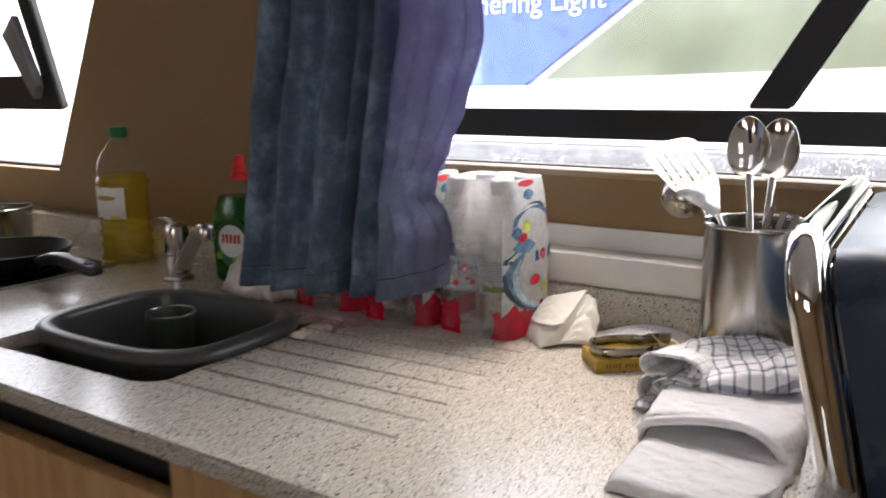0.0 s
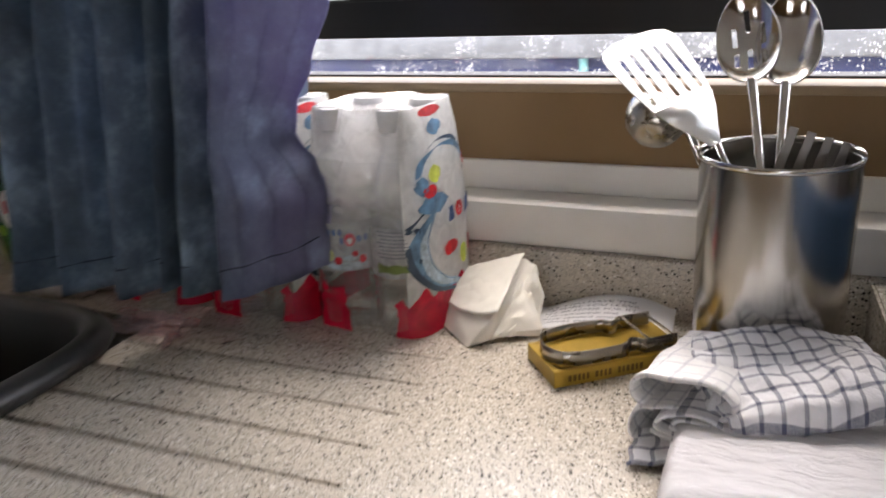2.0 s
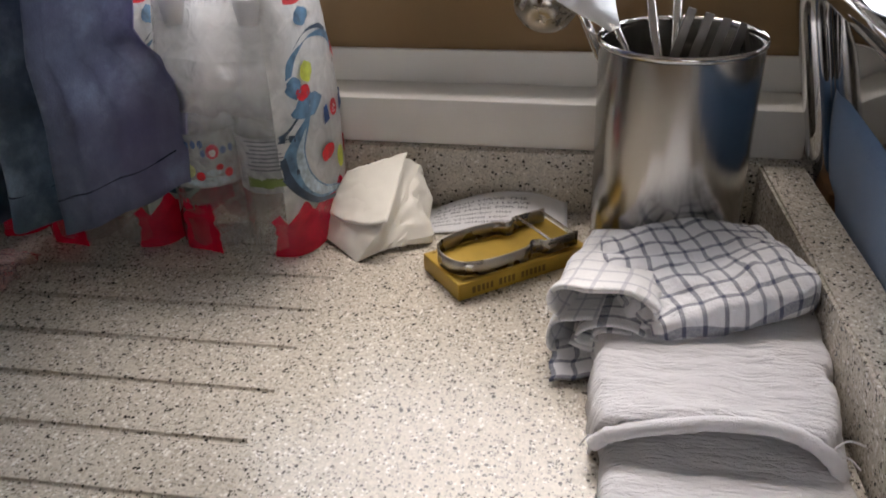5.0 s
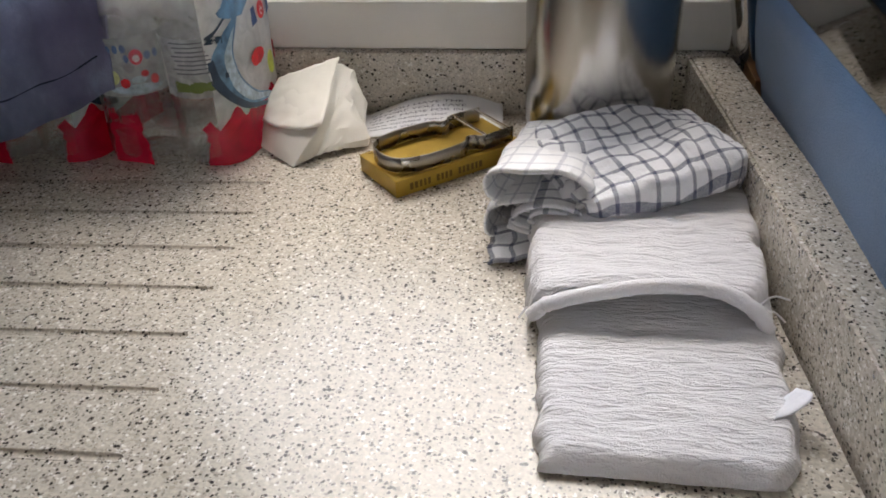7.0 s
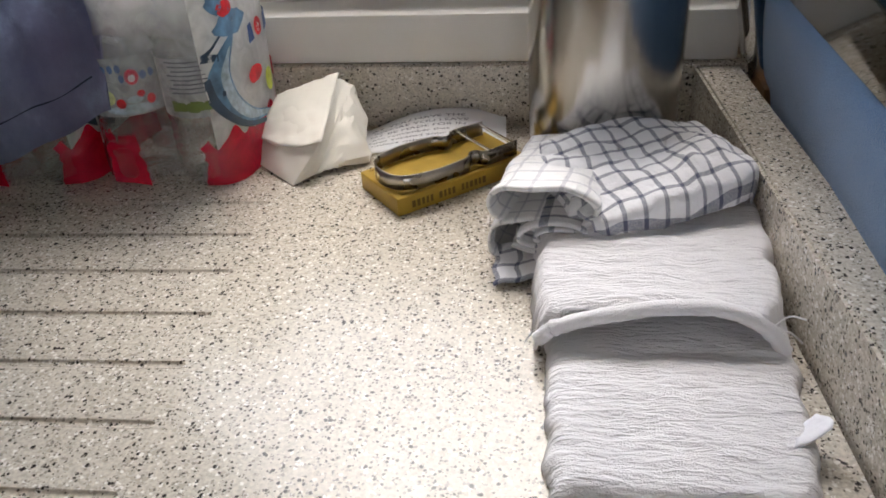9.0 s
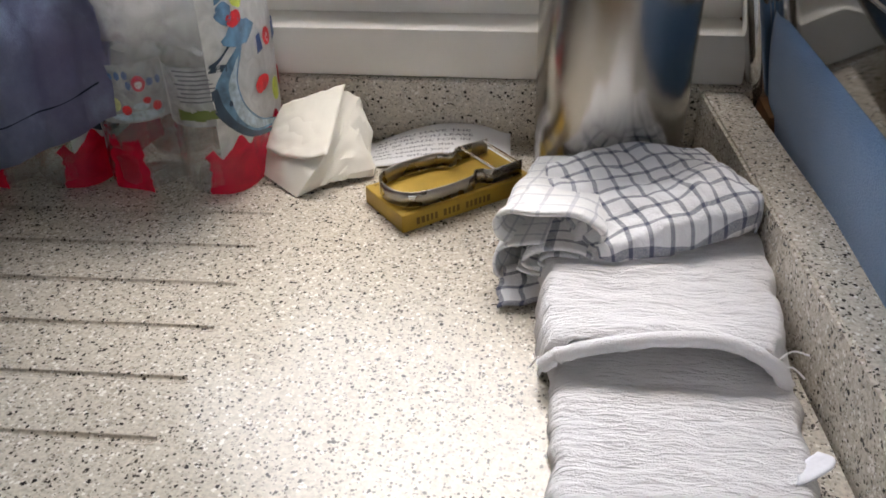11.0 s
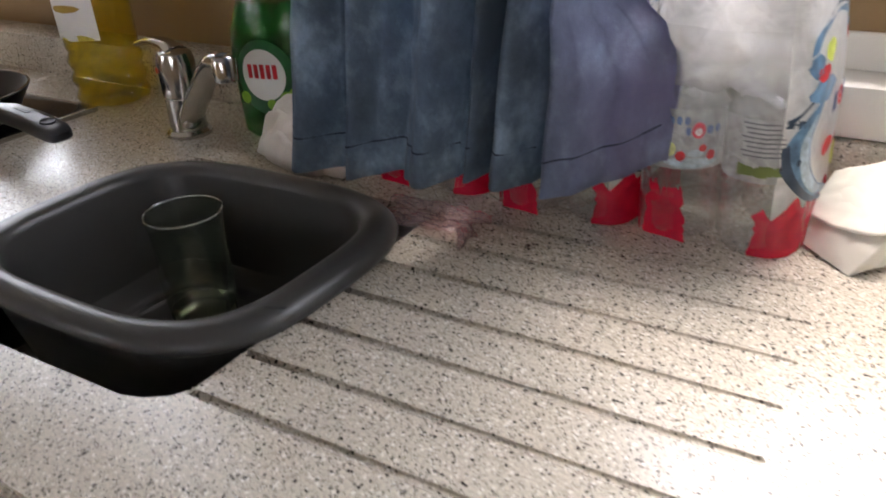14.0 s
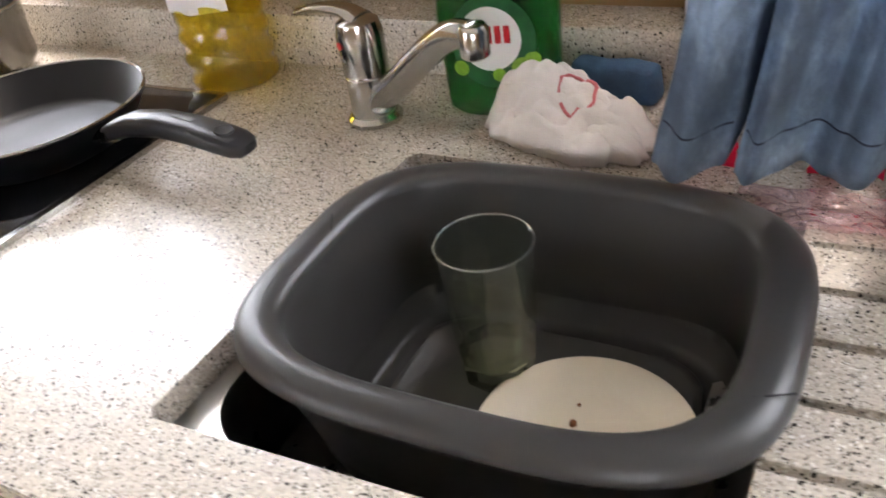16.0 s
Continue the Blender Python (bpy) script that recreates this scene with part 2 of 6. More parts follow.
def drape(name, col, glow, edge_tint):
    """Curtain velour: mottled, worn, shifting to lilac along one edge, lets some light through."""
    m, t, p, co = nodes_of(name)
    L = t.links.new
    mp = t.nodes.new("ShaderNodeMapping")
    mp.inputs["Scale"].default_value = (1, 0.6, 0.55)
    L(co.outputs["Object"], mp.inputs[0])
    n = t.nodes.new("ShaderNodeTexNoise")
    n.inputs["Scale"].default_value, n.inputs["Detail"].default_value, n.inputs["Roughness"].default_value = 34, 8, 0.65
    L(mp.outputs[0], n.inputs["Vector"])
    r = t.nodes.new("ShaderNodeValToRGB")
    el = r.color_ramp.elements
    el[0].position, el[0].color = 0.38, (*[c * 0.45 for c in col], 1)
    el[1].position, el[1].color = 0.66, (*[min(1, c * 2.4 + 0.03) for c in col], 1)
    k = el.new(0.52)
    k.color = (*col, 1)
    L(n.outputs[0], r.inputs[0])
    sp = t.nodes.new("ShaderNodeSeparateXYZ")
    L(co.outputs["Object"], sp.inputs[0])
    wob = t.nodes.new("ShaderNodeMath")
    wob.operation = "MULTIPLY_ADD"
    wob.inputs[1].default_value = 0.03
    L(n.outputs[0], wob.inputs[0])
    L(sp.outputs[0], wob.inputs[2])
    # Weight of the lilac tone, rising with x and slightly wobbled.
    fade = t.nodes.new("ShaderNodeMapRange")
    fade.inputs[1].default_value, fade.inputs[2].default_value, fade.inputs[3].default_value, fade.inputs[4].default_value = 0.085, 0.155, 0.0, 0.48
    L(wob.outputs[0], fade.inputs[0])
    edge_blend = t.nodes.new("ShaderNodeMixRGB")
    edge_blend.inputs[2].default_value = (*edge_tint, 1)
    L(fade.outputs[0], edge_blend.inputs[0])
    L(r.outputs[0], edge_blend.inputs[1])
    L(edge_blend.outputs[0], p.inputs["Base Color"])
    p.inputs["Roughness"].default_value, p.inputs["Sheen Weight"].default_value = 0.9, 0.08
    f = t.nodes.new("ShaderNodeTexNoise")
    f.inputs["Scale"].default_value, f.inputs["Detail"].default_value = 700, 2
    L(co.outputs["Object"], f.inputs["Vector"])
    bp = t.nodes.new("ShaderNodeBump")
    bp.inputs["Strength"].default_value, bp.inputs["Distance"].default_value = 0.4, 0.0015
    L(f.outputs[0], bp.inputs["Height"])
    L(bp.outputs[0], p.inputs["Normal"])
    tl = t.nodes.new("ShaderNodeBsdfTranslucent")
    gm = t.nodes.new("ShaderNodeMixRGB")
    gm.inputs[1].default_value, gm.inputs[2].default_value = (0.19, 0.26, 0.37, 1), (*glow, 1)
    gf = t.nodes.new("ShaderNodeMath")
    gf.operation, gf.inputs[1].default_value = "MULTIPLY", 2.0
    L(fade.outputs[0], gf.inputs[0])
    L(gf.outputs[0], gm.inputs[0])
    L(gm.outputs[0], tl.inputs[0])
    mx = t.nodes.new("ShaderNodeMixShader")
    mx.inputs[0].default_value = 0.36
    t.links.new(p.outputs[0], mx.inputs[1])
    t.links.new(tl.outputs[0], mx.inputs[2])
    t.links.new(mx.outputs[0], t.nodes["Material Output"].inputs[0])
    return m


def wood(name, a, b):
    m, t, p, co = nodes_of(name)
    L = t.links.new
    mp = t.nodes.new("ShaderNodeMapping")
    mp.inputs["Scale"].default_value = (30, 30, 2.2)
    L(co.outputs["Object"], mp.inputs[0])
    n = t.nodes.new("ShaderNodeTexNoise")
    n.inputs["Scale"].default_value, n.inputs["Detail"].default_value, n.inputs["Distortion"].default_value = 2, 6, 0.6
    L(mp.outputs[0], n.inputs["Vector"])
    r = t.nodes.new("ShaderNodeValToRGB")
    r.color_ramp.elements[0].position, r.color_ramp.elements[1].position = 0.3, 0.7
    r.color_ramp.elements[0].color, r.color_ramp.elements[1].color = (*a, 1), (*b, 1)
    L(n.outputs[0], r.inputs[0])
    L(r.outputs[0], p.inputs["Base Color"])
    p.inputs["Roughness"].default_value = 0.4
    bp = t.nodes.new("ShaderNodeBump")
    bp.inputs["Strength"].default_value, bp.inputs["Distance"].default_value = 0.15, 0.001
    L(n.outputs[0], bp.inputs["Height"])
    L(bp.outputs[0], p.inputs["Normal"])
    return m


WORKTOP = speckled("speckled_worktop", (0.57, 0.52, 0.44), (0.45, 0.40, 0.33))
UPSTAND = WORKTOP
TAN = M("tan_wall_vinyl", (0.245, 0.155, 0.069), 0.55, var=0.06, scale=6, bump=0.12, bscale=700)
WHITE = M("white_painted_trim", (0.78, 0.76, 0.71), 0.45, var=0.04, scale=14, bump=0.06, bscale=250)
CREAM = M("cream_ceiling", (0.76, 0.75, 0.72), 0.7, var=0.04, scale=5)
BLACKFRAME = M("black_window_frame", (0.005, 0.005, 0.006), 0.45, var=0.3, scale=18, bump=0.05)
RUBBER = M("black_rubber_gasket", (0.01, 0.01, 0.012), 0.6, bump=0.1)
GLASS = thin("window_glass", (0.95, 0.96, 0.96), 1.1, 0.02, 0.0)


def dirty(m):
    """Dried drops and scratches on a pane: small milky specks."""
    t = m.node_tree
    L = t.links.new
    co = t.nodes["Texture Coordinate"]
    last = t.nodes["Material Output"].inputs[0].links[0].from_socket
    mp = t.nodes.new("ShaderNodeMapping")
    mp.inputs["Scale"].default_value = (1, 1, 0.38)
    L(co.outputs["Object"], mp.inputs[0])
    v = t.nodes.new("ShaderNodeTexVoronoi")
    v.inputs["Scale"].default_value = 380
    L(mp.outputs[0], v.inputs["Vector"])
    big = t.nodes.new("ShaderNodeTexNoise")
    big.inputs["Scale"].default_value, big.inputs["Detail"].default_value = 22, 4
    L(co.outputs["Object"], big.inputs["Vector"])
    lim = t.nodes.new("ShaderNodeMapRange")
    lim.inputs[1].default_value, lim.inputs[2].default_value, lim.inputs[3].default_value, lim.inputs[4].default_value = 0.40, 0.78, 0.0, 0.42
    L(big.outputs[0], lim.inputs[0])
    lt = t.nodes.new("ShaderNodeMath")
    lt.operation = "LESS_THAN"
    L(v.outputs["Distance"], lt.inputs[0])
    L(lim.outputs[0], lt.inputs[1])
    k = t.nodes.new("ShaderNodeMath")
    k.operation = "MULTIPLY"
    k.inputs[1].default_value = 0.55
    L(lt.outputs[0], k.inputs[0])
    tl = t.nodes.new("ShaderNodeBsdfTranslucent")
    tl.inputs[0].default_value = (0.9, 0.9, 0.9, 1)
    mx = t.nodes.new("ShaderNodeMixShader")
    L(k.outputs[0], mx.inputs[0])
    L(last, mx.inputs[1])
    L(tl.outputs[0], mx.inputs[2])
    L(mx.outputs[0], t.nodes["Material Output"].inputs[0])


GLASSDIRTY = thin("dirty_window_glass", (0.95, 0.96, 0.96), 1.1, 0.02, 0.0)
dirty(GLASSDIRTY)
CURTAIN = drape("blue_curtain_velour", (0.135, 0.200, 0.272), (0.36, 0.32, 0.56), (0.25, 0.21, 0.39))
OAK = wood("light_oak", (0.42, 0.23, 0.095), (0.58, 0.36, 0.17))
DARKWOOD = wood("dark_wood", (0.14, 0.065, 0.02), (0.24, 0.12, 0.045))
FLOORMAT = wood("cabin_floor", (0.16, 0.09, 0.045), (0.26, 0.16, 0.08))
STEEL = M("brushed_steel", (0.45, 0.435, 0.41), 0.19, 1.0, var=0.08, scale=60, bump=0.12, bscale=160, stretch=(1, 1, 0.04))
SATIN = M("satin_steel", (0.95, 0.95, 0.94), 0.46, 1.0, var=0.05, scale=40, bump=0.05, bscale=160)
POLISHED = M("polished_steel", (0.72, 0.70, 0.67), 0.13, 1.0, var=0.05, scale=40, bump=0.02, bscale=120)
CHROME = M("chrome", (0.80, 0.80, 0.80), 0.05, 1.0, var=0.03, scale=20, bump=0.0)
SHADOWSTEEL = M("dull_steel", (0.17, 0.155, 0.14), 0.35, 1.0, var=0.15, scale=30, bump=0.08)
DARKSTEEL = M("sink_steel", (0.5, 0.49, 0.47), 0.3, 1.0, var=0.1, scale=30, bump=0.08)
MIRROR = M("mirror_chrome_panel", (0.55, 0.55, 0.55), 0.04, 1.0, var=0.03, scale=10, bump=0.0)
# One blue-grey leathercloth in two tones; this one has the shade painted in.
LEATHERSHADED = M("leathercloth_shaded_tone", (0.03, 0.046, 0.07), 0.3, var=0.2, scale=14, bump=0.15, bscale=500)
BLUEFAB = M("blue_woven_fabric", (0.068, 0.145, 0.27), 0.85, var=0.12, scale=25, bump=0.6, bscale=800, sheen=0.3)
# The same leathercloth again, with the light on it painted in.
LEATHERLIT = M("leathercloth_lit_tone", (0.13, 0.22, 0.33), 0.45, var=0.08, scale=12, bump=0.1, bscale=400)
GREYBOWL = M("grey_plastic", (0.044, 0.0435, 0.042), 0.36, var=0.04, scale=20, bump=0.05, bscale=900, rvar=0.02)
CREPE = crepe("white_crepe_cotton", (0.87, 0.855, 0.87))
CHECK = checked("checked_tea_towel", (0.84, 0.84, 0.85), (0.10, 0.11, 0.17), 0.0132, 0.0028)
CHECKBACK = checked("tea_towel_reverse", (0.82, 0.815, 0.81), (0.50, 0.50, 0.54), 0.0132, 0.0020)
BAGPAPER = M("white_bag_paper", (0.80, 0.77, 0.69), 0.7, var=0.04, scale=12, bump=0.1, bscale=150)
SHEET = M("printer_paper", (0.82, 0.82, 0.83), 0.75, var=0.02, scale=9, bump=0.03)
INK = M("grey_print", (0.16, 0.16, 0.19), 0.8, bump=0)
GOLD = M("gold_card", (0.42, 0.27, 0.035), 0.38, 0.25, var=0.15, scale=40, bump=0.08)
GOLDINK = M("dark_gold_print", (0.16, 0.09, 0.01), 0.5, bump=0)
FILM = thin("clear_shrink_film", (1.0, 1.0, 1.0), 0.95, 0.07, 1.0, 38, fade=(0.105, 0.180, 0.0, 0.90), edge=(2.6, 0.085))
MILKY = thin("milky_shrink_film", (0.95, 0.95, 0.95), 0.14, 0.25, 0.8, 55)
PRINTED = thin("printed_white_film", (0.95, 0.95, 0.95), 0.14, 0.3, 0.6, 55, (0.92, 0.92, 0.90))
REDFILM = thin("red_film", (1.0, 0.12, 0.2), 0.20, 0.25, 0.6, 50, (0.95, 0.015, 0.07))
# Clear film; its pink stands in for the red film's reflection.
REFLECTFILM = thin("clear_film_with_red_reflection", (1.0, 0.90, 0.91), 0.88, 0.12, 0.9, 60, (0.95, 0.62, 0.66), edge=(3.0, 0.08))
PET = thin("clear_bottle_plastic", (0.99, 1.0, 1.0), 1.12, 0.05, 0.25, 90, edge=(2.0, 0.06))
FLASK = thin("bottle_plastic", (1.0, 1.0, 1.0), 1.12, 0.08, 0.3, 70, edge=(5.0, 0.03))
CAP = M("white_cap", (0.85, 0.85, 0.85), 0.4, bump=0.05)
LABELW = thin("clear_label", (0.93, 0.95, 0.97), 0.58, 0.3, 0.2, 60, (0.82, 0.85, 0.87))
INKBLUE = M("blue_print", (0.02, 0.07, 0.22), 0.4, bump=0)
PALEINK = M("faded_blue_print", (0.10, 0.17, 0.34), 0.5, var=0.2, scale=200, bump=0)
WORN = M("worn_steel", (0.40, 0.37, 0.32), 0.28, 1.0, var=0.12, scale=60, bump=0.04, bscale=200)
PINKINK = M("pink_red_print", (0.72, 0.06, 0.10), 0.45, var=0.2, scale=150, bump=0)
PALELIME = M("pale_lime_print", (0.60, 0.64, 0.30), 0.45, var=0.25, scale=150, bump=0)
PALESPLASH = M("pale_water_print", (0.42, 0.52, 0.58), 0.4, var=0.4, scale=160, bump=0)
INKSPLASH = M("water_splash_print", (0.11, 0.22, 0.34), 0.35, var=0.55, scale=90, bump=0)
INKDARK = M("dark_splash_print", (0.03, 0.06, 0.10), 0.35, var=0.3, scale=90, bump=0)
INKRED = M("red_fruit_print", (0.62, 0.02, 0.03), 0.4, var=0.3, scale=120, bump=0)
INKLIME = M("lime_fruit_print", (0.55, 0.62, 0.10), 0.4, var=0.3, scale=120, bump=0)
INKGREEN = M("olive_print", (0.13, 0.18, 0.04), 0.4, bump=0)
OIL = thin("cooking_oil", (0.93, 0.80, 0.22), 0.86, 0.08, 0.4, 60, (0.85, 0.68, 0.08))
GREENSOAP = M("green_detergent", (0.015, 0.20, 0.035), 0.08, trans=0.65, ior=1.2, var=0.1, bump=0.05, bscale=60)
REDCAP = M("red_cap", (0.55, 0.012, 0.012), 0.35, bump=0.05)
GREENCAP = M("green_cap", (0.01, 0.17, 0.07), 0.4, bump=0.05)
LABELGREEN = M("green_label", (0.012, 0.10, 0.03), 0.35, var=0.3, scale=60, bump=0)
LABELWHITE = M("white_label", (0.82, 0.82, 0.80), 0.4, var=0.03, bump=0)
TUMBLER = thin("tumbler_glass", (0.93, 0.965, 0.92), 1.10, 0.05, 0.0, milky=(0.70, 0.78, 0.66), edge=(3.0, 0.035))
TUMBLERBASE = M("thick_tumbler_glass", (0.88, 0.95, 0.66), 0.03, trans=1.0, ior=1.45, var=0.0, bump=0, rvar=0.0)
TUMBLERRIM = M("tumbler_rim_glass", (0.80, 0.86, 0.82), 0.06, trans=0.93, ior=1.5, var=0.0, bump=0, rvar=0.0, coat=1.0)
CERAMIC = M("cream_ceramic", (0.74, 0.68, 0.56), 0.18, var=0.04, scale=20, bump=0.02)
CRUMB = M("brown_crumb", (0.20, 0.07, 0.02), 0.8)
NONSTICK = M("black_nonstick", (0.006, 0.006, 0.007), 0.33, var=0.1, scale=30, bump=0.04, bscale=1200, rvar=0.02)
NONSTICK.node_tree.nodes["Principled BSDF"].inputs["Specular IOR Level"].default_value = 0.22
BAKELITE = M("dark_grey_handle", (0.018, 0.018, 0.02), 0.33, var=0.15, scale=30, bump=0.05)
HOBGLASS = M("black_hob_glass", (0.006, 0.006, 0.007), 0.06, var=0.2, scale=10, bump=0.0)
RAG = M("white_terry_cloth", (0.74, 0.69, 0.64), 0.95, var=0.06, scale=40, bump=0.8, bscale=700, sheen=0.3)
PINK = M("pink_stitching", (0.62, 0.16, 0.17), 0.9, bump=0.4)
HULLWHITE = M("white_gelcoat", (0.80, 0.80, 0.79), 0.25, var=0.05, scale=2, bump=0)
# Hull blue made paler: overexposure and window glare put into the colour.
PALEHULL = M("glare_paled_blue_gelcoat", (0.045, 0.095, 0.33), 0.3, var=0.2, scale=6, bump=0.1, bscale=30)
TAPMETAL = M("worn_tap_chrome", (0.50, 0.49, 0.47), 0.17, 1.0, var=0.1, scale=40, bump=0.02)
HULLBLUE = M("blue_gelcoat", (0.002, 0.011, 0.080), 0.5, var=0.2, scale=6, bump=0.1, bscale=30)
HULLGREY = M("grey_rubbing_strake", (0.16, 0.16, 0.165), 0.6, var=0.3, scale=9, bump=0.1)
TINTED = M("tinted_cabin_window", (0.13, 0.145, 0.10), 0.15, var=0.15, scale=3, bump=0)
WATER = M("harbour_water", (0.05, 0.06, 0.05), 0.1, var=0.3, scale=1.5, bump=0.4, bscale=3)


# ---- mesh helpers ----
def link(name, bm, mat, parent=None, label="", smooth=35, loc=None):
    me = bpy.data.meshes.new(name)
    bm.normal_update()
    bm.to_mesh(me)
    bm.free()
    me.materials.append(mat)
    ob = new(name, me)
    if smooth:
        me.shade_smooth()
        me.set_sharp_from_angle(angle=radians(smooth))
    if parent is not None:
        ob.parent = parent
    if loc is not None:
        ob.location = loc
    if label:
        ob["label"] = label
    return ob


def part(name, bm, material, parent, label="", smooth=35):
    return link(name, bm, material, parent, label, smooth)


def thing(name, loc, label, category, group="", rz=0.0):
    ob = new(name)
    ob.empty_display_size = 0.03
    ob.matrix_basis = pose(*loc, 0, 0, rz)
    return tagged(ob, label, category, group)


def box(x0, x1, y0, y1, z0, z1, bev=0.0, seg=2):
    bm = bmesh.new()
    bmesh.ops.create_cube(bm, size=1)
    for v in bm.verts:
        v.co = Vector(((x0 + x1) / 2 + v.co.x * (x1 - x0), (y0 + y1) / 2 + v.co.y * (y1 - y0), (z0 + z1) / 2 + v.co.z * (z1 - z0)))
    if bev:
        bmesh.ops.bevel(bm, geom=list(bm.edges), offset=bev, segments=seg, profile=0.5, affect="EDGES")
    return bm


def join(*bms):
    out = bms[0]
    for b in bms[1:]:
        me = bpy.data.meshes.new("tmp")
        b.to_mesh(me)
        b.free()
        out.from_mesh(me)
        bpy.data.meshes.remove(me)
    return out


def moved(bm, m):
    bmesh.ops.transform(bm, matrix=m, verts=list(bm.verts))
    return bm


def rings(loops, closed=True, caps=(False, False)):
    """A skin over loops of points, each loop with the same number of points."""
    bm = bmesh.new()
    vs = [[bm.verts.new(p) for p in loop] for loop in loops]
    n = len(vs[0])
    for a, b in zip(vs, vs[1:]):
        for i in range(n if closed else n - 1):
            j = (i + 1) % n
            bm.faces.new((a[i], a[j], b[j], b[i]))
    if caps[0]:
        bm.faces.new(list(reversed(vs[0])))
    if caps[1]:
        bm.faces.new(vs[-1])
    bmesh.ops.recalc_face_normals(bm, faces=list(bm.faces))
    return bm


def lathe(profile, seg=40, caps=(False, False), squash=(1, 1)):
    return rings([[(r * squash[0] * math.cos(2 * math.pi * i / seg), r * squash[1] * math.sin(2 * math.pi * i / seg), z) for i in range(seg)] for r, z in profile], True, caps)


def sup(a, b, n, seg, z, cx=0.0, cy=0.0, start=0.0):
    """A rounded-rectangle loop (superellipse)."""
    out = []
    for i in range(seg):
        t = 2 * math.pi * i / seg + start
        c, s = math.cos(t), math.sin(t)
        out.append((cx + a * math.copysign(abs(c) ** (2 / n), c), cy + b * math.copysign(abs(s) ** (2 / n), s), z))
    return out


def sweep(path, radius, seg=12, flat=1.0, closed=False, up=(0, 0, 1)):
    """A tube along a path; radius a number or one a point; flat squeezes it along the up axis."""
    pts = [Vector(p) for p in path]
    loops = []
    for i, p in enumerate(pts):
        a = pts[i - 1] if i or closed else p
        b = pts[(i + 1) % len(pts)] if i + 1 < len(pts) or closed else p
        d = (b - a).normalized()
        side = d.cross(Vector(up))
        side = side.normalized() if side.length > 1e-4 else d.orthogonal().normalized()
        nrm = side.cross(d).normalized()
        r = radius[i] if isinstance(radius, (list, tuple)) else radius
        loops.append([p + side * (r * math.cos(2 * math.pi * k / seg)) + nrm * (r * flat * math.sin(2 * math.pi * k / seg)) for k in range(seg)])
    if closed:
        loops.append(loops[0])
        bm = rings(loops)
        bmesh.ops.remove_doubles(bm, verts=list(bm.verts), dist=1e-6)
        return bm
    return rings(loops, True, (True, True))


def smooth_path(pts, steps=8):
    """Catmull-Rom through the points."""
    P = [Vector(p) for p in pts]
    P = [P[0] * 2 - P[1]] + P + [P[-1] * 2 - P[-2]]
    out = []
    for i in range(1, len(P) - 2):
        a, b, c, d = P[i - 1 : i + 3]
        for k in range(steps):
            t = k / steps
            out.append(0.5 * ((2 * b) + (c - a) * t + (2 * a - 5 * b + 4 * c - d) * t * t + (3 * b - a - 3 * c + d) * t ** 3))
    out.append(P[-2])
    return out


def sheet(fn, nu, nv, uv=None):
    """A grid surface from fn(u, v), u and v from 0 to 1; uv gives its cloth coordinates in metres."""
    bm = bmesh.new()
    vs = [[bm.verts.new(fn(i / nu, j / nv)) for j in range(nv + 1)] for i in range(nu + 1)]
    lay = bm.loops.layers.uv.new("UVMap")
    for i in range(nu):
        for j in range(nv):
            f = bm.faces.new((vs[i][j], vs[i + 1][j], vs[i + 1][j + 1], vs[i][j + 1]))
            for lp, (a, b) in zip(f.loops, ((i, j), (i + 1, j), (i + 1, j + 1), (i, j + 1))):
                lp[lay].uv = uv(a / nu, b / nv) if uv else (a / nu, b / nv)
    bm.normal_update()
    return bm


def solid(ob, t, offset=0.0, sub=0):
    if sub:
        s = ob.modifiers.new("smooth", "SUBSURF")
        s.levels = s.render_levels = sub
    m = ob.modifiers.new("thickness", "SOLIDIFY")
    m.thickness, m.offset = t, offset
    return ob


def plate(outer, holes, depth, axis="z", at=0.0):
    """A slab with openings through it: loops of 2D points; axis is the slab's normal, at its front, depth its signed thickness."""
    bm = bmesh.new()

    def put(p):
        return (p[0], p[1], at) if axis == "z" else (p[0], at, p[1])

    for loop in [outer, *holes]:
        vs = [bm.verts.new(put(p)) for p in loop]
        for a, b in zip(vs, vs[1:] + vs[:1]):
            bm.edges.new((a, b))
    bmesh.ops.triangle_fill(bm, use_beauty=True, use_dissolve=False, edges=list(bm.edges))
    r = bmesh.ops.extrude_face_region(bm, geom=list(bm.faces))
    off = Vector((0, 0, depth)) if axis == "z" else Vector((0, depth, 0))
    for e in r["geom"]:
        if isinstance(e, bmesh.types.BMVert):
            e.co += off
    bmesh.ops.recalc_face_normals(bm, faces=list(bm.faces))
    return bm


def rrect(x0, x1, y0, y1, r, n=6):
    out = []
    for cx, cy, a0 in ((x1 - r, y1 - r, 0), (x0 + r, y1 - r, 90), (x0 + r, y0 + r, 180), (x1 - r, y0 + r, 270)):
        for k in range(n + 1):
            a = radians(a0 + 90 * k / n)
            out.append((cx + r * math.cos(a), cy + r * math.sin(a)))
    return out


def N(x, y=0.0, z=0.0):
    return noise.noise(Vector((x, y, z)))


def structure(name, bm, mat, label="", smooth=35):
    return tagged(link(name, bm, mat, None, "", smooth), label, "", "", "structure")


# ---- cabin shell ----
TOP = 0.90
structure("floor", box(-3.6, 2.6, -2.6, 0.3, -0.05, 0.0), FLOORMAT, "brown wooden cabin floor", 0)
structure("ceiling", box(-3.6, 2.6, -2.6, 0.3, 1.95, 2.0), CREAM, "plain cream cabin ceiling", 0)
structure("wall_left", box(-3.7, -3.6, -2.6, 0.3, 0, 1.95), TAN, "plain tan cabin bulkhead", 0)
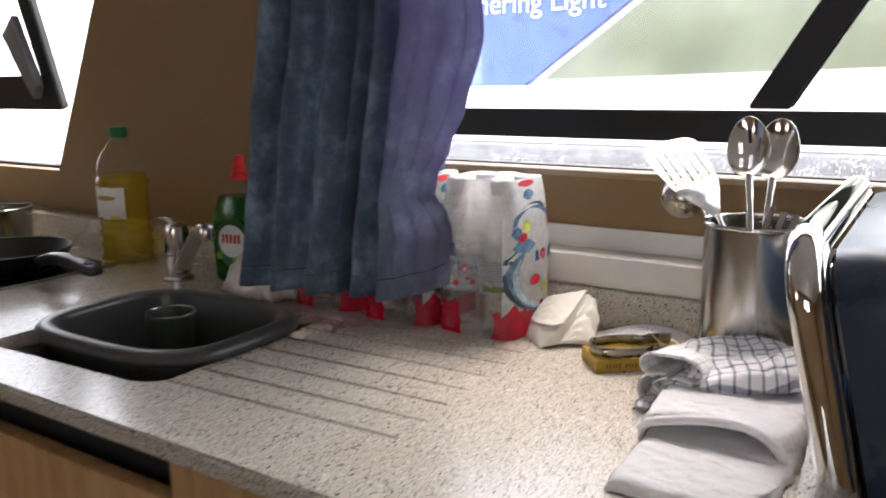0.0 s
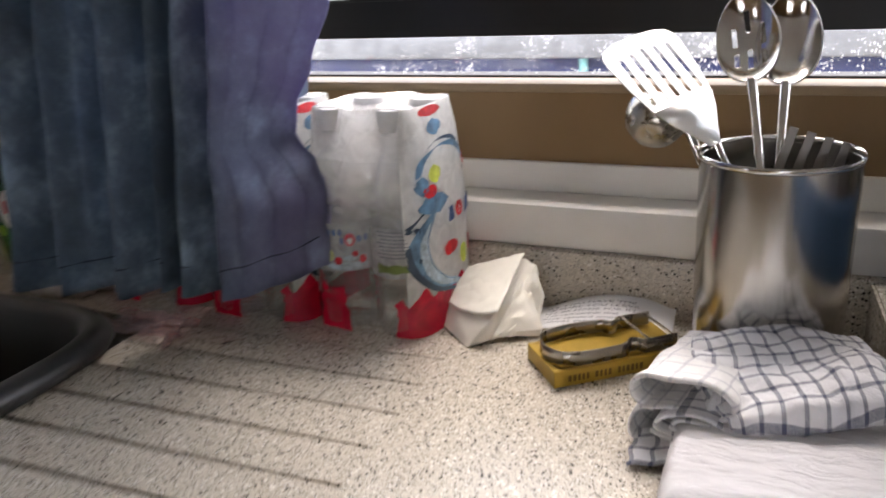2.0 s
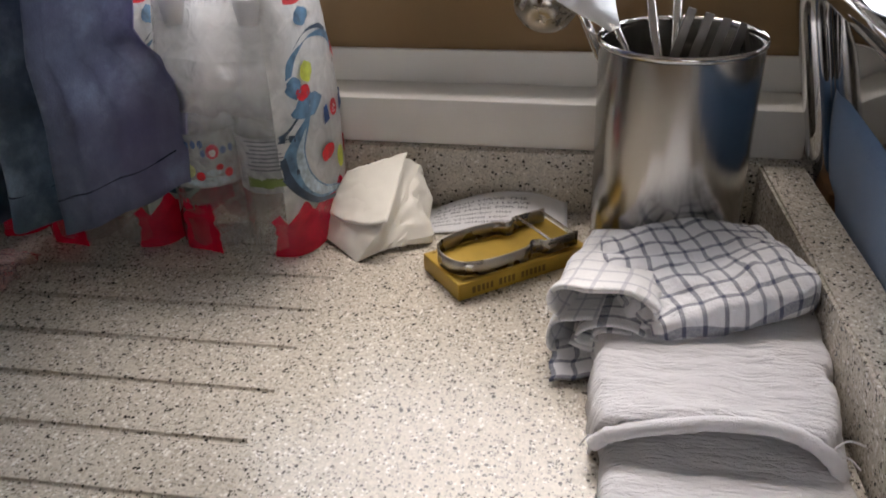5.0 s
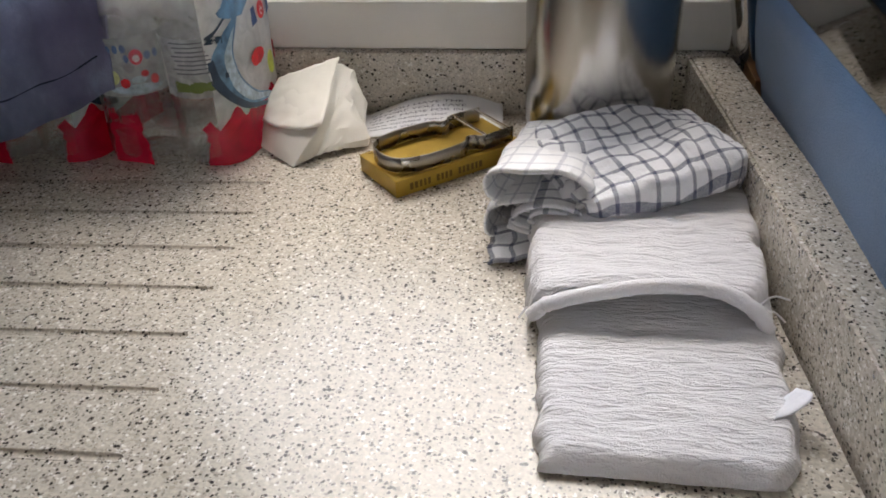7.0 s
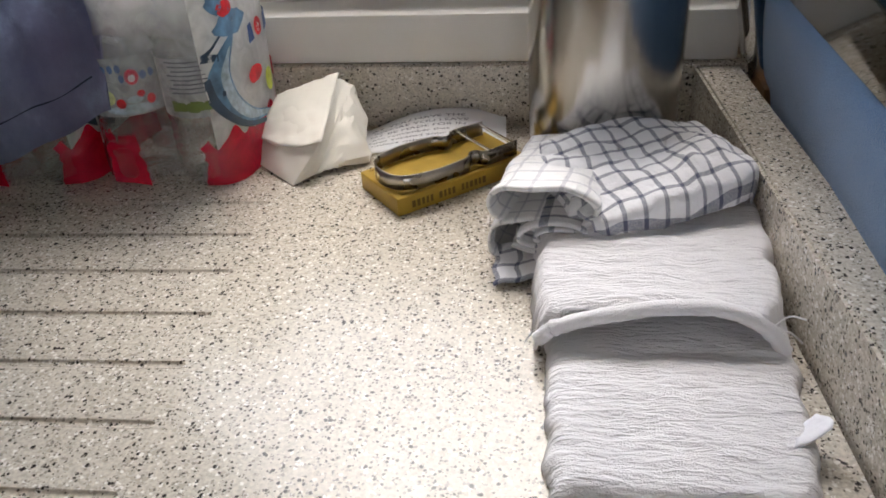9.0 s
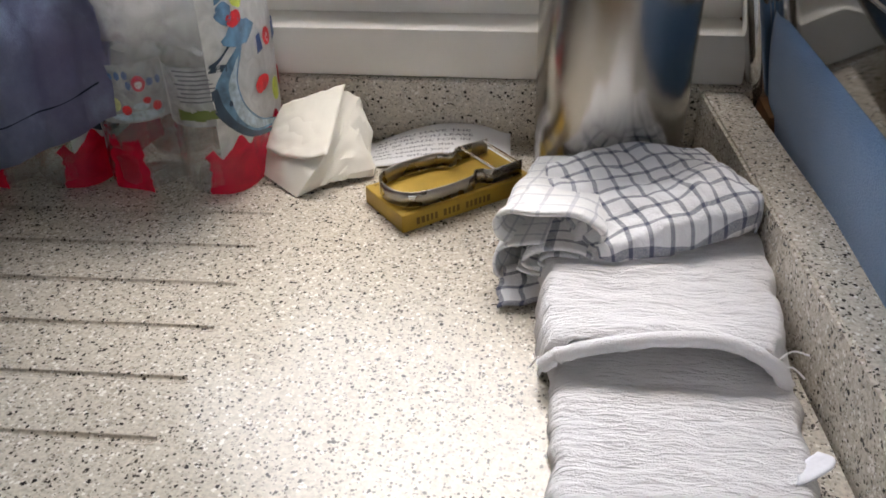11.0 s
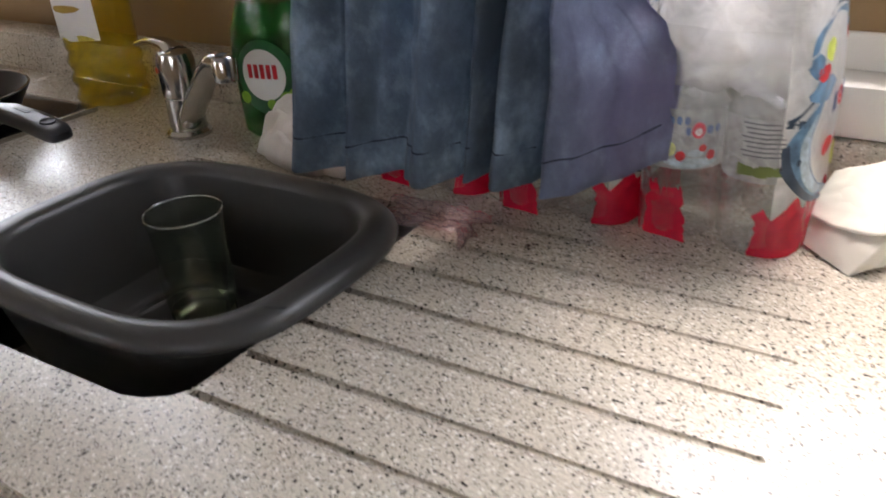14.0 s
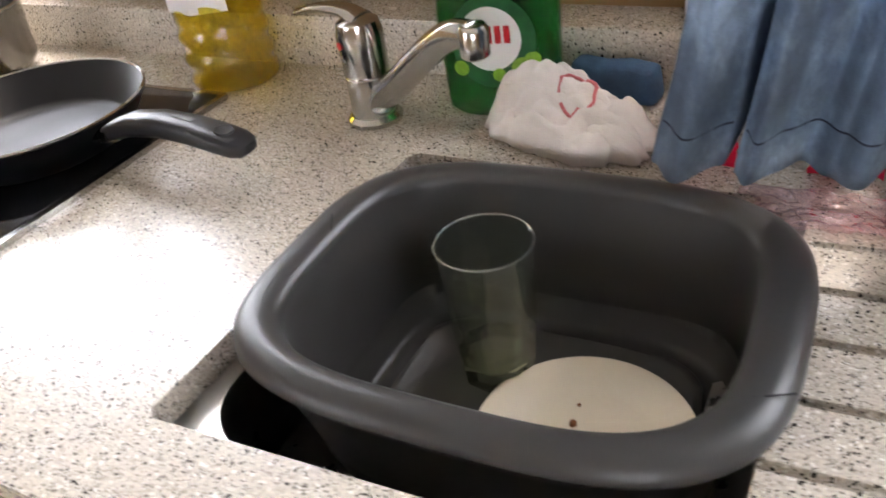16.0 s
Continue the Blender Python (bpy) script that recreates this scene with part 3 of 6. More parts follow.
structure("wall_right", box(2.6, 2.7, -2.6, 0.3, 0, 1.95), TAN, "plain tan cabin bulkhead", 0)
LEFTHOLE = [(-3.4, 1.046), (-1.674, 1.046), (-1.253, 1.86), (-3.4, 1.86)]
RIGHTHOLE = [(-0.82, 1.106), (1.9, 1.106), (1.9, 1.86), (-0.62, 1.86)]
structure("wall_window_side", plate([(-3.6, 0.0), (2.6, 0.0), (2.6, 1.95), (-3.6, 1.95)], [LEFTHOLE, RIGHTHOLE], 0.09, "y", 0.105), TAN, "tan vinyl cabin side with two slanted windows", 20)
BACKHOLES = [[(-2.9, 1.22), (-2.2, 1.22), (-2.2, 1.62), (-2.9, 1.62)], [(-0.2, 1.24), (0.7, 1.24), (0.7, 1.60), (-0.2, 1.60)]]
structure("wall_far_side", plate([(-3.6, 0.0), (2.6, 0.0), (2.6, 1.95), (-3.6, 1.95)], BACKHOLES, -0.08, "y", -2.6), TAN, "plain tan cabin side with windows", 20)
structure("wall_side_splash", box(-3.0, 0.6, 0.046, 0.105, 0.60, 0.956, 0.002), UPSTAND, "low speckled stone upstand behind the worktop")
structure("water", box(-60, 60, 0.8, 120, -0.9, -0.8), WATER, "dark harbour water", 0)


def window(name, hole, bars, label):
    """Black-framed cabin window: rubber gasket round the opening, glass, and heavy black bars."""
    xs, zs = [p[0] for p in hole], [p[1] for p in hole]
    cx, cz = sum(xs) / 4, sum(zs) / 4
    inner = [(cx + (x - cx) * (1 - 0.012 / abs(x - cx)), cz + (z - cz) * (1 - 0.006 / abs(z - cz))) for x, z in hole]
    w = new(name)
    tagged(w, label, "window", "", "structure")
    part("window_frame", plate(hole, [inner], 0.03, "y", 0.140), RUBBER, w, "black rubber gasket", 20)
    zc = bars[0][1][0][1] + 0.02
    fx = (zc - hole[0][1]) / (hole[2][1] - hole[1][1])
    xl, xr = hole[0][0] + (hole[3][0] - hole[0][0]) * fx, hole[1][0] + (hole[2][0] - hole[1][0]) * fx
    for poly, mat, lb in (([hole[0], hole[1], (xr, zc), (xl, zc)], GLASSDIRTY, "fixed lower glass spotted with dried drops"), ([(xl, zc), (xr, zc), hole[2], hole[3]], GLASS, "clear upper glass")):
        pane = part("pane", plate(poly, [], 0.004, "y", 0.155), mat, w, lb, 0)
        pane.visible_shadow = False
    for nm, poly, y0, d in bars:
        b = plate(poly, [], d, "y", y0)
        bmesh.ops.bevel(b, geom=[e for e in b.edges if e.calc_face_angle(0) > 0.5], offset=0.003, segments=2, affect="EDGES")
        part(nm, b, BLACKFRAME, w)
    return w


window("window_1", RIGHTHOLE, [
    ("rail", [(-0.80, 1.152), (1.89, 1.152), (1.89, 1.194), (-0.79, 1.194)], 0.136, 0.014),
    ("stile", [(-0.180, 1.196), (-0.126, 1.196), (0.205, 1.748), (0.150, 1.748)], 0.138, 0.012),
], "side window with black rail and slanted stile")
window("window_2", LEFTHOLE, [
    ("rail", [(-3.19, 1.181), (-1.690, 1.181), (-1.705, 1.260), (-3.19, 1.260)], 0.132, 0.018),
    ("stile", [(-1.718, 1.186), (-1.668, 1.186), (-1.865, 1.745), (-1.925, 1.745)], 0.126, 0.02),
], "side window with black sliding frame")
catch = plate([(-1.845, 1.352), (-1.795, 1.395), (-1.722, 1.235), (-1.738, 1.205), (-1.765, 1.235)], [], -0.02, "y", 0.122)
bmesh.ops.bevel(catch, geom=list(catch.edges), offset=0.002, segments=2, affect="EDGES")
part("catch", catch, M("grey_plastic_catch", (0.16, 0.16, 0.17), 0.4, bump=0.05), bpy.data.objects["window_2"], "grey plastic window catch")

# white boxed trunking on the wall above the upstand
trunk = structure("trim", join(box(-0.72, -0.012, 0.052, 0.105, 0.957, 1.000, 0.003), box(-0.72, -0.012, 0.098, 0.105, 1.000, 1.031, 0.002)), WHITE, "white boxed trunking above the upstand")
structure("trim_sill", box(-0.82, 1.9, 0.098, 0.139, 1.101, 1.110, 0.002), M("beige_sill", (0.33, 0.24, 0.145), 0.5, var=0.05), "thin beige window sill edge")
structure("wall_bulkhead_panel", box(0.0, 0.05, 0.0, 0.10, 0.0, 0.952, 0.002), DARKWOOD, "dark stained wooden bulkhead post")


# ---- worktop, sink and base units ----
SKEW = 0.041


def groove_slot(x0, x1, y, w=0.0035):
    return [(px, py + SKEW * (px - x1)) for px, py in rrect(x0, x1, y - w, y + w, w * 0.98, 4)]


SINK = [(-0.690, -0.110), (-1.000, -0.110), (-1.008, -0.118), (-1.009, -0.428), (-1.003, -0.434), (-0.720, -0.421), (-0.704, -0.416), (-0.690, -0.406), (-0.683, -0.394)]
ROWS_Y = [-0.051 - 0.0475 * k for k in range(8)]
ENDS = [-0.3795 + 0.0026 * k for k in range(8)]
slots = [groove_slot(-0.684, e, y) for y, e in zip(ROWS_Y, ENDS)]
worktop = thing("worktop", (0, 0, 0), "beige speckled solid-surface worktop with drainer grooves", "worktop")
slab = plate([(-3.0, 0.046), (-0.048, 0.046), (-0.001, -0.507), (-3.0, -0.507)], [SINK, *slots], -0.022, "z", TOP)
bmesh.ops.bevel(slab, geom=[e for e in slab.edges if all(abs(v.co.y + 0.507) < 1e-4 for v in e.verts) and abs(e.verts[0].co.x - e.verts[1].co.x) > 1], offset=0.004, segments=4, affect="EDGES")
part("slab", slab, WORKTOP, worktop, "", 40)
for y, e in zip(ROWS_Y, ENDS):
    L0, L1, w = -0.6845, e + 0.0006, 0.0039
    prof = [(-w, 0.0), (-w * 0.85, -0.0010), (-w * 0.6, -0.0019), (-w * 0.25, -0.0024), (w * 0.25, -0.0024), (w * 0.6, -0.0019), (w * 0.85, -0.0010), (w, 0.0)]
    g = rings([[(x, y + SKEW * (x - e) + a * k, TOP - 0.0002 + b * k) for a, b in prof] for x, k in ((L0, 1), (L1 - 0.008, 1), (L1 - 0.0035, 0.9), (L1 - 0.0012, 0.6), (L1, 0.2))], False)
    solid(part("drainer_groove", g, WORKTOP, worktop), 0.001, 1)
up = rings([[(-0.0465, 0.046, z), (-0.010, 0.046, z), (0.048, -0.62, z), (0.012, -0.62, z)] for z in (0.60, 0.955)], True, (True, True))
bmesh.ops.bevel(up, geom=[e for e in up.edges if abs(e.verts[0].co.z - 0.955) < 1e-4 and abs(e.verts[1].co.z - 0.955) < 1e-4], offset=0.0022, segments=2, affect="EDGES")
structure("wall_end_upstand", up, UPSTAND, "speckled stone upstand closing the end of the worktop")

sink = thing("sink", (-0.849, -0.271, TOP), "undermounted stainless steel sink set in the worktop", "sink")
loops = []
for inset, z in ((-0.02, -0.0225), (0.000, -0.0225), (0.010, -0.024), (0.014, -0.04), (0.02, -0.092), (0.045, -0.107), (0.14, -0.1095)):
    loops.append([(x, y, z) for x, y in rrect(-0.159 + inset, 0.159 - inset, -0.161 + inset, 0.161 - inset, 0.05 if inset >= 0 else 0.03, 8)])
part("waste", lathe([(0.0, -0.1087), (0.018, -0.1087), (0.030, -0.1084), (0.036, -0.1090), (0.036, -0.1095)], 32), CHROME, sink, "round chrome waste")
s = part("basin", rings(loops, True, (False, True)), DARKSTEEL, sink)
solid(s, 0.001, -1)

for x0, x1, z1, nm in ((-0.562, -0.005, 0.876, 1), (-1.16, -0.568, 0.828, 2), (-1.80, -1.166, 0.828, 3)):
    u = thing("base_cabinet", ((x0 + x1) / 2, -0.25, 0), "light oak base cabinet under the worktop", "cabinet", "base cabinets")
    w = (x1 - x0) / 2
    part("body", join(box(-w, -w + 0.018, -0.22, 0.28, 0, 0.80), box(w - 0.018, w, -0.22, 0.28, 0, 0.80), box(-w + 0.018, w - 0.018, -0.22, 0.28, 0.08, 0.10)), OAK, u, "", 20)
    part("door", box(-w + 0.001, w - 0.001, -0.245, -0.223, 0.09, z1, 0.002), OAK, u, "", 30)
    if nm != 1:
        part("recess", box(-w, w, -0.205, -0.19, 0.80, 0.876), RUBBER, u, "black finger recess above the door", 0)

# ---- hob and pan ----
hob = thing("hob", (-1.546, -0.255, TOP), "black glass hob with a thin steel edge", "hob")
part("glass_top", box(-0.272, 0.272, -0.20, 0.20, 0.0015, 0.006, 0.001), HOBGLASS, hob)
part("steel_edge", plate([(a, b) for a, b in rrect(-0.28, 0.28, -0.208, 0.208, 0.004, 2)], [[(a, b) for a, b in rrect(-0.273, 0.273, -0.201, 0.201, 0.003, 2)]], 0.0055, "z", 0.0), STEEL, hob, "thin steel edge")
for x, y in ((0.135, 0.07), (-0.13, -0.08)):
    part("zone_ring", moved(lathe([(0.088, 0.0061), (0.090, 0.0064), (0.092, 0.0061)], 48), pose(x, y, 0)), M("grey_marking", (0.15, 0.15, 0.15), 0.4, bump=0), hob, "printed grey ring")

pan = thing("frying_pan", (-1.392, -0.190, TOP + 0.0065), "black non-stick frying pan on the hob", "pan", "", 0)
part("pan_body", lathe([(0.0, 0.004), (0.080, 0.004), (0.090, 0.008), (0.112, 0.0385), (0.1145, 0.0395), (0.1165, 0.038), (0.094, 0.004), (0.086, 0.0), (0.0, 0.0)], 64), NONSTICK, pan)
part("rim", lathe([(0.1135, 0.0398), (0.1150, 0.0412), (0.1168, 0.0398), (0.1150, 0.0388), (0.1135, 0.0398)], 64), STEEL, pan, "bare steel rim")
part("collar", sweep([(0.100, -0.006, 0.022), (0.126, -0.006, 0.028)], [0.010, 0.012], 14, 0.7), STEEL, pan, "steel collar")


def pan_handle():
    loops = []
    for x, y, z, w, h in ((0.118, -0.006, 0.027, 0.009, 0.008), (0.130, -0.005, 0.032, 0.011, 0.009), (0.155, -0.003, 0.039, 0.013, 0.010), (0.188, -0.001, 0.041, 0.014, 0.010), (0.222, 0.000, 0.038, 0.0155, 0.0095), (0.252, 0.000, 0.033, 0.0165, 0.009), (0.268, 0.000, 0.030, 0.016, 0.0085), (0.276, 0.000, 0.0285, 0.013, 0.007), (0.280, 0.000, 0.028, 0.007, 0.004)):
        loops.append([(x, y + w * math.copysign(abs(math.cos(t)) ** 0.6, math.cos(t)), z + h * math.copysign(abs(math.sin(t)) ** 0.6, math.sin(t))) for t in [2 * math.pi * k / 20 for k in range(20)]])
    return rings(loops, True, (True, True))


ph = part("handle", pan_handle(), BAKELITE, pan)
part("hanging_hole", moved(lathe([(0.0, 0.0006), (0.0062, 0.0006), (0.0078, 0.0014), (0.0086, 0.0)], 24), pose(0.256, 0.000, 0.0408, 0, 9, 0)), RUBBER, ph, "dark hanging hole")
part("badge", moved(box(-0.012, 0.012, -0.003, 0.003, 0.0, 0.0006), pose(0.212, 0.000, 0.0482, 0, 5, 0)), M("dull_badge", (0.10, 0.10, 0.10), 0.5), ph, "unreadable embossed bar")

pot2 = thing("saucepan", (-1.66, -0.07, TOP + 0.0065), "steel saucepan at the back of the hob", "pan")
part("pan_body", lathe([(0.0, 0.003), (0.072, 0.003), (0.079, 0.012), (0.081, 0.075), (0.085, 0.079), (0.083, 0.081), (0.078, 0.010), (0.0, 0.0)], 48), STEEL, pot2)

# ---- washing-up bowl with tumbler and plate ----
bowl = thing("washing_up_bowl", (-0.843, -0.266, 0.7905), "dark grey plastic washing-up bowl standing in the sink", "bowl", "", 1.5)


def bowl_mesh():
    A, B = 0.171, 0.135
    prof = [(0.120, 0.093, 0.000, 4), (0.128, 0.101, 0.006, 4), (0.150, 0.121, 0.120, 3.6), (0.156, 0.127, 0.143, 3.4), (A - 0.001, B - 0.001, 0.147, 3.3), (A + 0.0015, B + 0.0015, 0.153, 3.3), (A + 0.0005, B + 0.0005, 0.160, 3.3), (A - 0.004, B - 0.004, 0.1665, 3.3), (A - 0.011, B - 0.011, 0.170, 3.3), (A - 0.021, B - 0.018, 0.1693, 3.4), (A - 0.0280, B - 0.0225, 0.165, 3.5), (A - 0.0310, B - 0.0245, 0.157, 3.5), (0.137, 0.109, 0.060, 3.8), (0.134, 0.106, 0.042, 4), (0.1335, 0.1055, 0.030, 4), (0.129, 0.101, 0.024, 4), (0.126, 0.098, 0.012, 4), (0.121, 0.093, 0.0075, 4), (0.114, 0.087, 0.0075, 4), (0.112, 0.085, 0.0115, 4), (0.106, 0.079, 0.0120, 4), (0.103, 0.076, 0.0075, 4), (0.05, 0.035, 0.006, 3), (0.001, 0.001, 0.006, 2)]
    return rings([sup(a, b, n, 72, z * 0.765) for a, b, z, n in prof], True, (True, False))


part("bowl_shell", bowl_mesh(), GREYBOWL, bowl, "", 50)

for x, y, a in ((0.160, -0.060, 24), (-0.150, 0.020, -60)):
    part("moulding_mark", moved(box(-0.010, 0.010, -0.0006, 0.0006, 0.0, 0.0005), pose(x, y, 0.1294, 0, 0, a)), RUBBER, bowl, "thin moulding line on the rim", 0)

tumbler = thing("tumbler", (-0.882, -0.231, 0.7955), "clear faceted glass tumbler standing in the bowl", "glass")


def faceted(r0, r1, z0, z1, inward=False):
    """Tumbler wall: nine facets below, round above."""
    loops = []
    for k in range(13):
        t = k / 12
        z, r = z0 + (z1 - z0) * t, r0 + (r1 - r0) * t
        f = max(0.0, min(1.0, (0.62 - t) / 0.12))
        loop = []
        for i in range(54):
            a = 2 * math.pi * i / 54
            loc_a = (a % (2 * math.pi / 9)) - math.pi / 9
            poly = math.cos(math.pi / 9) / math.cos(loc_a)
            rr = r * (1 + (0 if inward else f * (poly * 1.05 - 1) - 0.045 * max(0.0, min(1.0, (t - 0.5) / 0.12))))
            loop.append((rr * math.cos(a), rr * math.sin(a), z))
        loops.append(loop)
    return loops


outer = faceted(0.0275, 0.0362, 0.0, 0.116)
inner = faceted(0.0225, 0.0343, 0.016, 0.1163, True)
part("glass_wall", rings(outer[2:] + list(reversed(inner)), True, (False, False)), TUMBLER, tumbler, "", 25)
base_glass = part("glass_base", rings([outer[0], outer[1], outer[2], inner[0]], True, (True, True)), TUMBLERBASE, tumbler, "thick greenish base", 25)
base_glass.visible_shadow = False
part("rim", lathe([(0.0336, 0.1162), (0.0345, 0.1173), (0.0355, 0.1162), (0.0345, 0.1152), (0.0336, 0.1162)], 48), TUMBLERRIM, tumbler, "bright rounded glass rim", 60)

plate_ob = thing("plate", (-0.797, -0.283, 0.7957), "cream side plate with a few brown crumbs in the bowl", "plate", "", 20)
part("dish", lathe([(0.0, 0.0035), (0.045, 0.0035), (0.050, 0.005), (0.072, 0.0115), (0.0750, 0.0115), (0.0735, 0.009), (0.051, 0.0015), (0.046, 0.0), (0.0, 0.0)], 56), CERAMIC, plate_ob)
for x, y, r in ((-0.012, 0.012, 0.0028), (0.004, -0.002, 0.0024), (-0.018, -0.004, 0.002), (-0.014, 0.030, 0.0013), (0.012, 0.004, 0.0014)):
    b = bmesh.new()
    bmesh.ops.create_icosphere(b, subdivisions=2, radius=r)
    for v in b.verts:
        v.co *= 1 + 0.4 * N(v.co.x * 900, v.co.y * 900, x * 90)
    c = tagged(link("crumb", b, CRUMB, None, "", 60, (-0.797 + x, -0.283 + y, 0.8004)), "small brown food crumb on the plate", "crumb", "crumbs")

# ---- tap ----
tap = thing("mixer_tap", (-1.076, -0.058, TOP), "chrome single-lever mixer tap behind the sink", "tap", "", 0)
part("base_flange", lathe([(0.0, 0.0), (0.026, 0.0), (0.026, 0.004), (0.022, 0.008), (0.0, 0.008)], 32), TAPMETAL, tap)
part("tap_body", lathe([(0.0, 0.006), (0.021, 0.006), (0.0205, 0.045), (0.0195, 0.046), (0.021, 0.048), (0.0215, 0.085), (0.019, 0.095), (0.010, 0.100), (0.0, 0.101)], 32), TAPMETAL, tap)
sp = smooth_path([(0.008, -0.004, 0.018), (0.045, -0.018, 0.048), (0.090, -0.034, 0.086), (0.118, -0.044, 0.104), (0.138, -0.050, 0.107)], 6)
spout = part("spout", sweep(sp, [0.0135 - 0.002 * i / len(sp) for i in range(len(sp))], 18), TAPMETAL, tap)
part("nozzle", moved(lathe([(0.0, 0.012), (0.010, 0.012), (0.0125, 0.008), (0.0115, -0.012), (0.009, -0.014), (0.0, -0.012)], 24), pose(0.140, -0.051, 0.104)), TAPMETAL, spout)
lev = smooth_path([(0.004, 0.0, 0.096), (-0.012, 0.002, 0.103), (-0.040, 0.004, 0.104), (-0.068, 0.006, 0.098)], 6)
lever = part("lever", sweep(lev, [0.0145 - 0.0075 * (i / (len(lev) - 1)) ** 0.7 for i in range(len(lev))], 16, 0.5), TAPMETAL, tap)
part("temperature_dot", moved(lathe([(0, 0.0008), (0.003, 0.0006), (0.0035, 0)], 14), pose(-0.010, -0.0200, 0.078, 90, 0, -27)), REDCAP, tap, "red hot-water dot")

# ---- washing-up liquid and oil ----
soap = thing("washing_up_liquid_bottle", (-0.962, -0.010, TOP), "green washing-up liquid bottle with a red cap", "bottle", "", 12)


def flask(prof, n=2.6, seg=48):
    return rings([sup(a, b, n, seg, z) for a, b, z in prof], True, (True, True))


part("bottle_body", flask([(0.046, 0.024, 0.0), (0.052, 0.028, 0.006), (0.0535, 0.029, 0.05), (0.0545, 0.0295, 0.09), (0.051, 0.028, 0.12), (0.038, 0.023, 0.152), (0.020, 0.017, 0.172), (0.0125, 0.0125, 0.18)]), FLASK, soap, "clear plastic bottle")
part("liquid", flask([(0.045, 0.023, 0.002), (0.0512, 0.0272, 0.008), (0.0527, 0.0282, 0.05), (0.0537, 0.0287, 0.09), (0.0502, 0.0273, 0.12), (0.0375, 0.0225, 0.150)]), GREENSOAP, soap, "green liquid")
part("collar", lathe([(0.0, 0.178), (0.0145, 0.178), (0.0150, 0.186), (0.0125, 0.190), (0.0, 0.190)], 28), REDCAP, soap)
part("cap", lathe([(0.0, 0.190), (0.0115, 0.190), (0.0110, 0.203), (0.0085, 0.206), (0.0085, 0.216), (0.0070, 0.218), (0.0, 0.218)], 28), REDCAP, soap, "red flip cap")


def decal(rad_x, rad_z, cx, cz, a, b, n, off=0.0006, seg=36, shape=None):
    """A print that lies on a rounded-rectangle bottle's front: centre at cx along the face, cz in height."""
    bm = bmesh.new()
    pts = []
    for i in range(seg):
        t = 2 * math.pi * i / seg
        k = shape(t) if shape else 1.0
        pts.append((cx + rad_x * k * math.cos(t), cz + rad_z * k * math.sin(t)))

    def place(x, z):
        x = max(-a * 0.995, min(a * 0.995, x))
        y = -b * max(0.0, 1 - abs(x / a) ** n) ** (1 / n)
        return (x, y - off, z)

    mid = bm.verts.new(place(cx, cz))
    ringv = [[bm.verts.new(place(cx + (x - cx) * f, cz + (z - cz) * f)) for x, z in pts] for f in (0.35, 0.7, 1.0)]
    for i in range(seg):
        j = (i + 1) % seg
        bm.faces.new((mid, ringv[0][i], ringv[0][j]))
        for q in (0, 1):
            bm.faces.new((ringv[q][i], ringv[q + 1][i], ringv[q + 1][j], ringv[q][j]))
    bmesh.ops.recalc_face_normals(bm, faces=list(bm.faces))
    return bm


lab = part("label", decal(0.037, 0.041, 0.0, 0.073, 0.0543, 0.0295, 2.6, 0.0006), LABELGREEN, soap, "dark green leaf label")
part("label_disc", decal(0.027, 0.028, -0.002, 0.076, 0.0543, 0.0295, 2.6, 0.0011), LABELWHITE, lab, "white round label")
for k in range(5):
    part("label_bar", decal(0.0030, 0.0085, -0.018 + 0.0078 * k, 0.080, 0.0543, 0.0295, 2.6, 0.0016, 8, lambda t: 1.25 if abs(math.sin(2 * t)) > 0.5 else 0.9), INKRED, lab, "red bar in place of a brand name")
for x, z, r in ((0.024, 0.050, 0.009), (0.033, 0.056, 0.007), (-0.030, 0.050, 0.007), (0.004, 0.044, 0.006)):
    part("label_fruit", decal(r, r, x, z, 0.0543, 0.0295, 2.6, 0.0014), M("apple_green_print", (0.22, 0.42, 0.04), 0.4, var=0.3, scale=100, bump=0), lab, "apple green print")

oil = thing("oil_bottle", (-1.290, -0.004, TOP), "clear ribbed bottle of yellow cooking oil", "bottle", "", 8)
ribs = []
for k in range(41):
    z = 0.004 + 0.19 * k / 40
    r = 0.0465 + (0.0022 * math.sin(k * 1.25) if z < 0.075 or 0.135 < z < 0.17 else 0) - (0.004 * max(0, (z - 0.16) / 0.03))
    ribs.append((r, z))
part("bottle_body", lathe([(0.0, 0.001), (0.040, 0.0), *ribs, (0.030, 0.215), (0.018, 0.232), (0.0135, 0.240), (0.0, 0.240)], 40, squash=(1.05, 0.95)), FLASK, oil, "clear ribbed plastic")
part("oil", lathe([(0.0, 0.003), (0.039, 0.002), *[(r - 0.001, z) for r, z in ribs if z < 0.175], (0.0, 0.175)], 40, squash=(1.05, 0.95)), OIL, oil, "yellow oil")
part("cap", lathe([(0.0, 0.238), (0.0165, 0.238), (0.0165, 0.255), (0.0145, 0.258), (0.0, 0.258)], 24), GREENCAP, oil, "green screw cap")
ol = part("label", decal(0.036, 0.030, 0.0, 0.118, 0.0496, 0.0450, 2.0, 0.0008, 8, lambda t: 1.0 / max(abs(math.cos(t)), abs(math.sin(t)))), LABELWHITE, oil, "pale paper label")
part("label_band", decal(0.024, 0.005, 0.0, 0.128, 0.0496, 0.0450, 2.0, 0.0014, 8), M("ochre_print", (0.45, 0.30, 0.05), 0.5), ol, "ochre print")

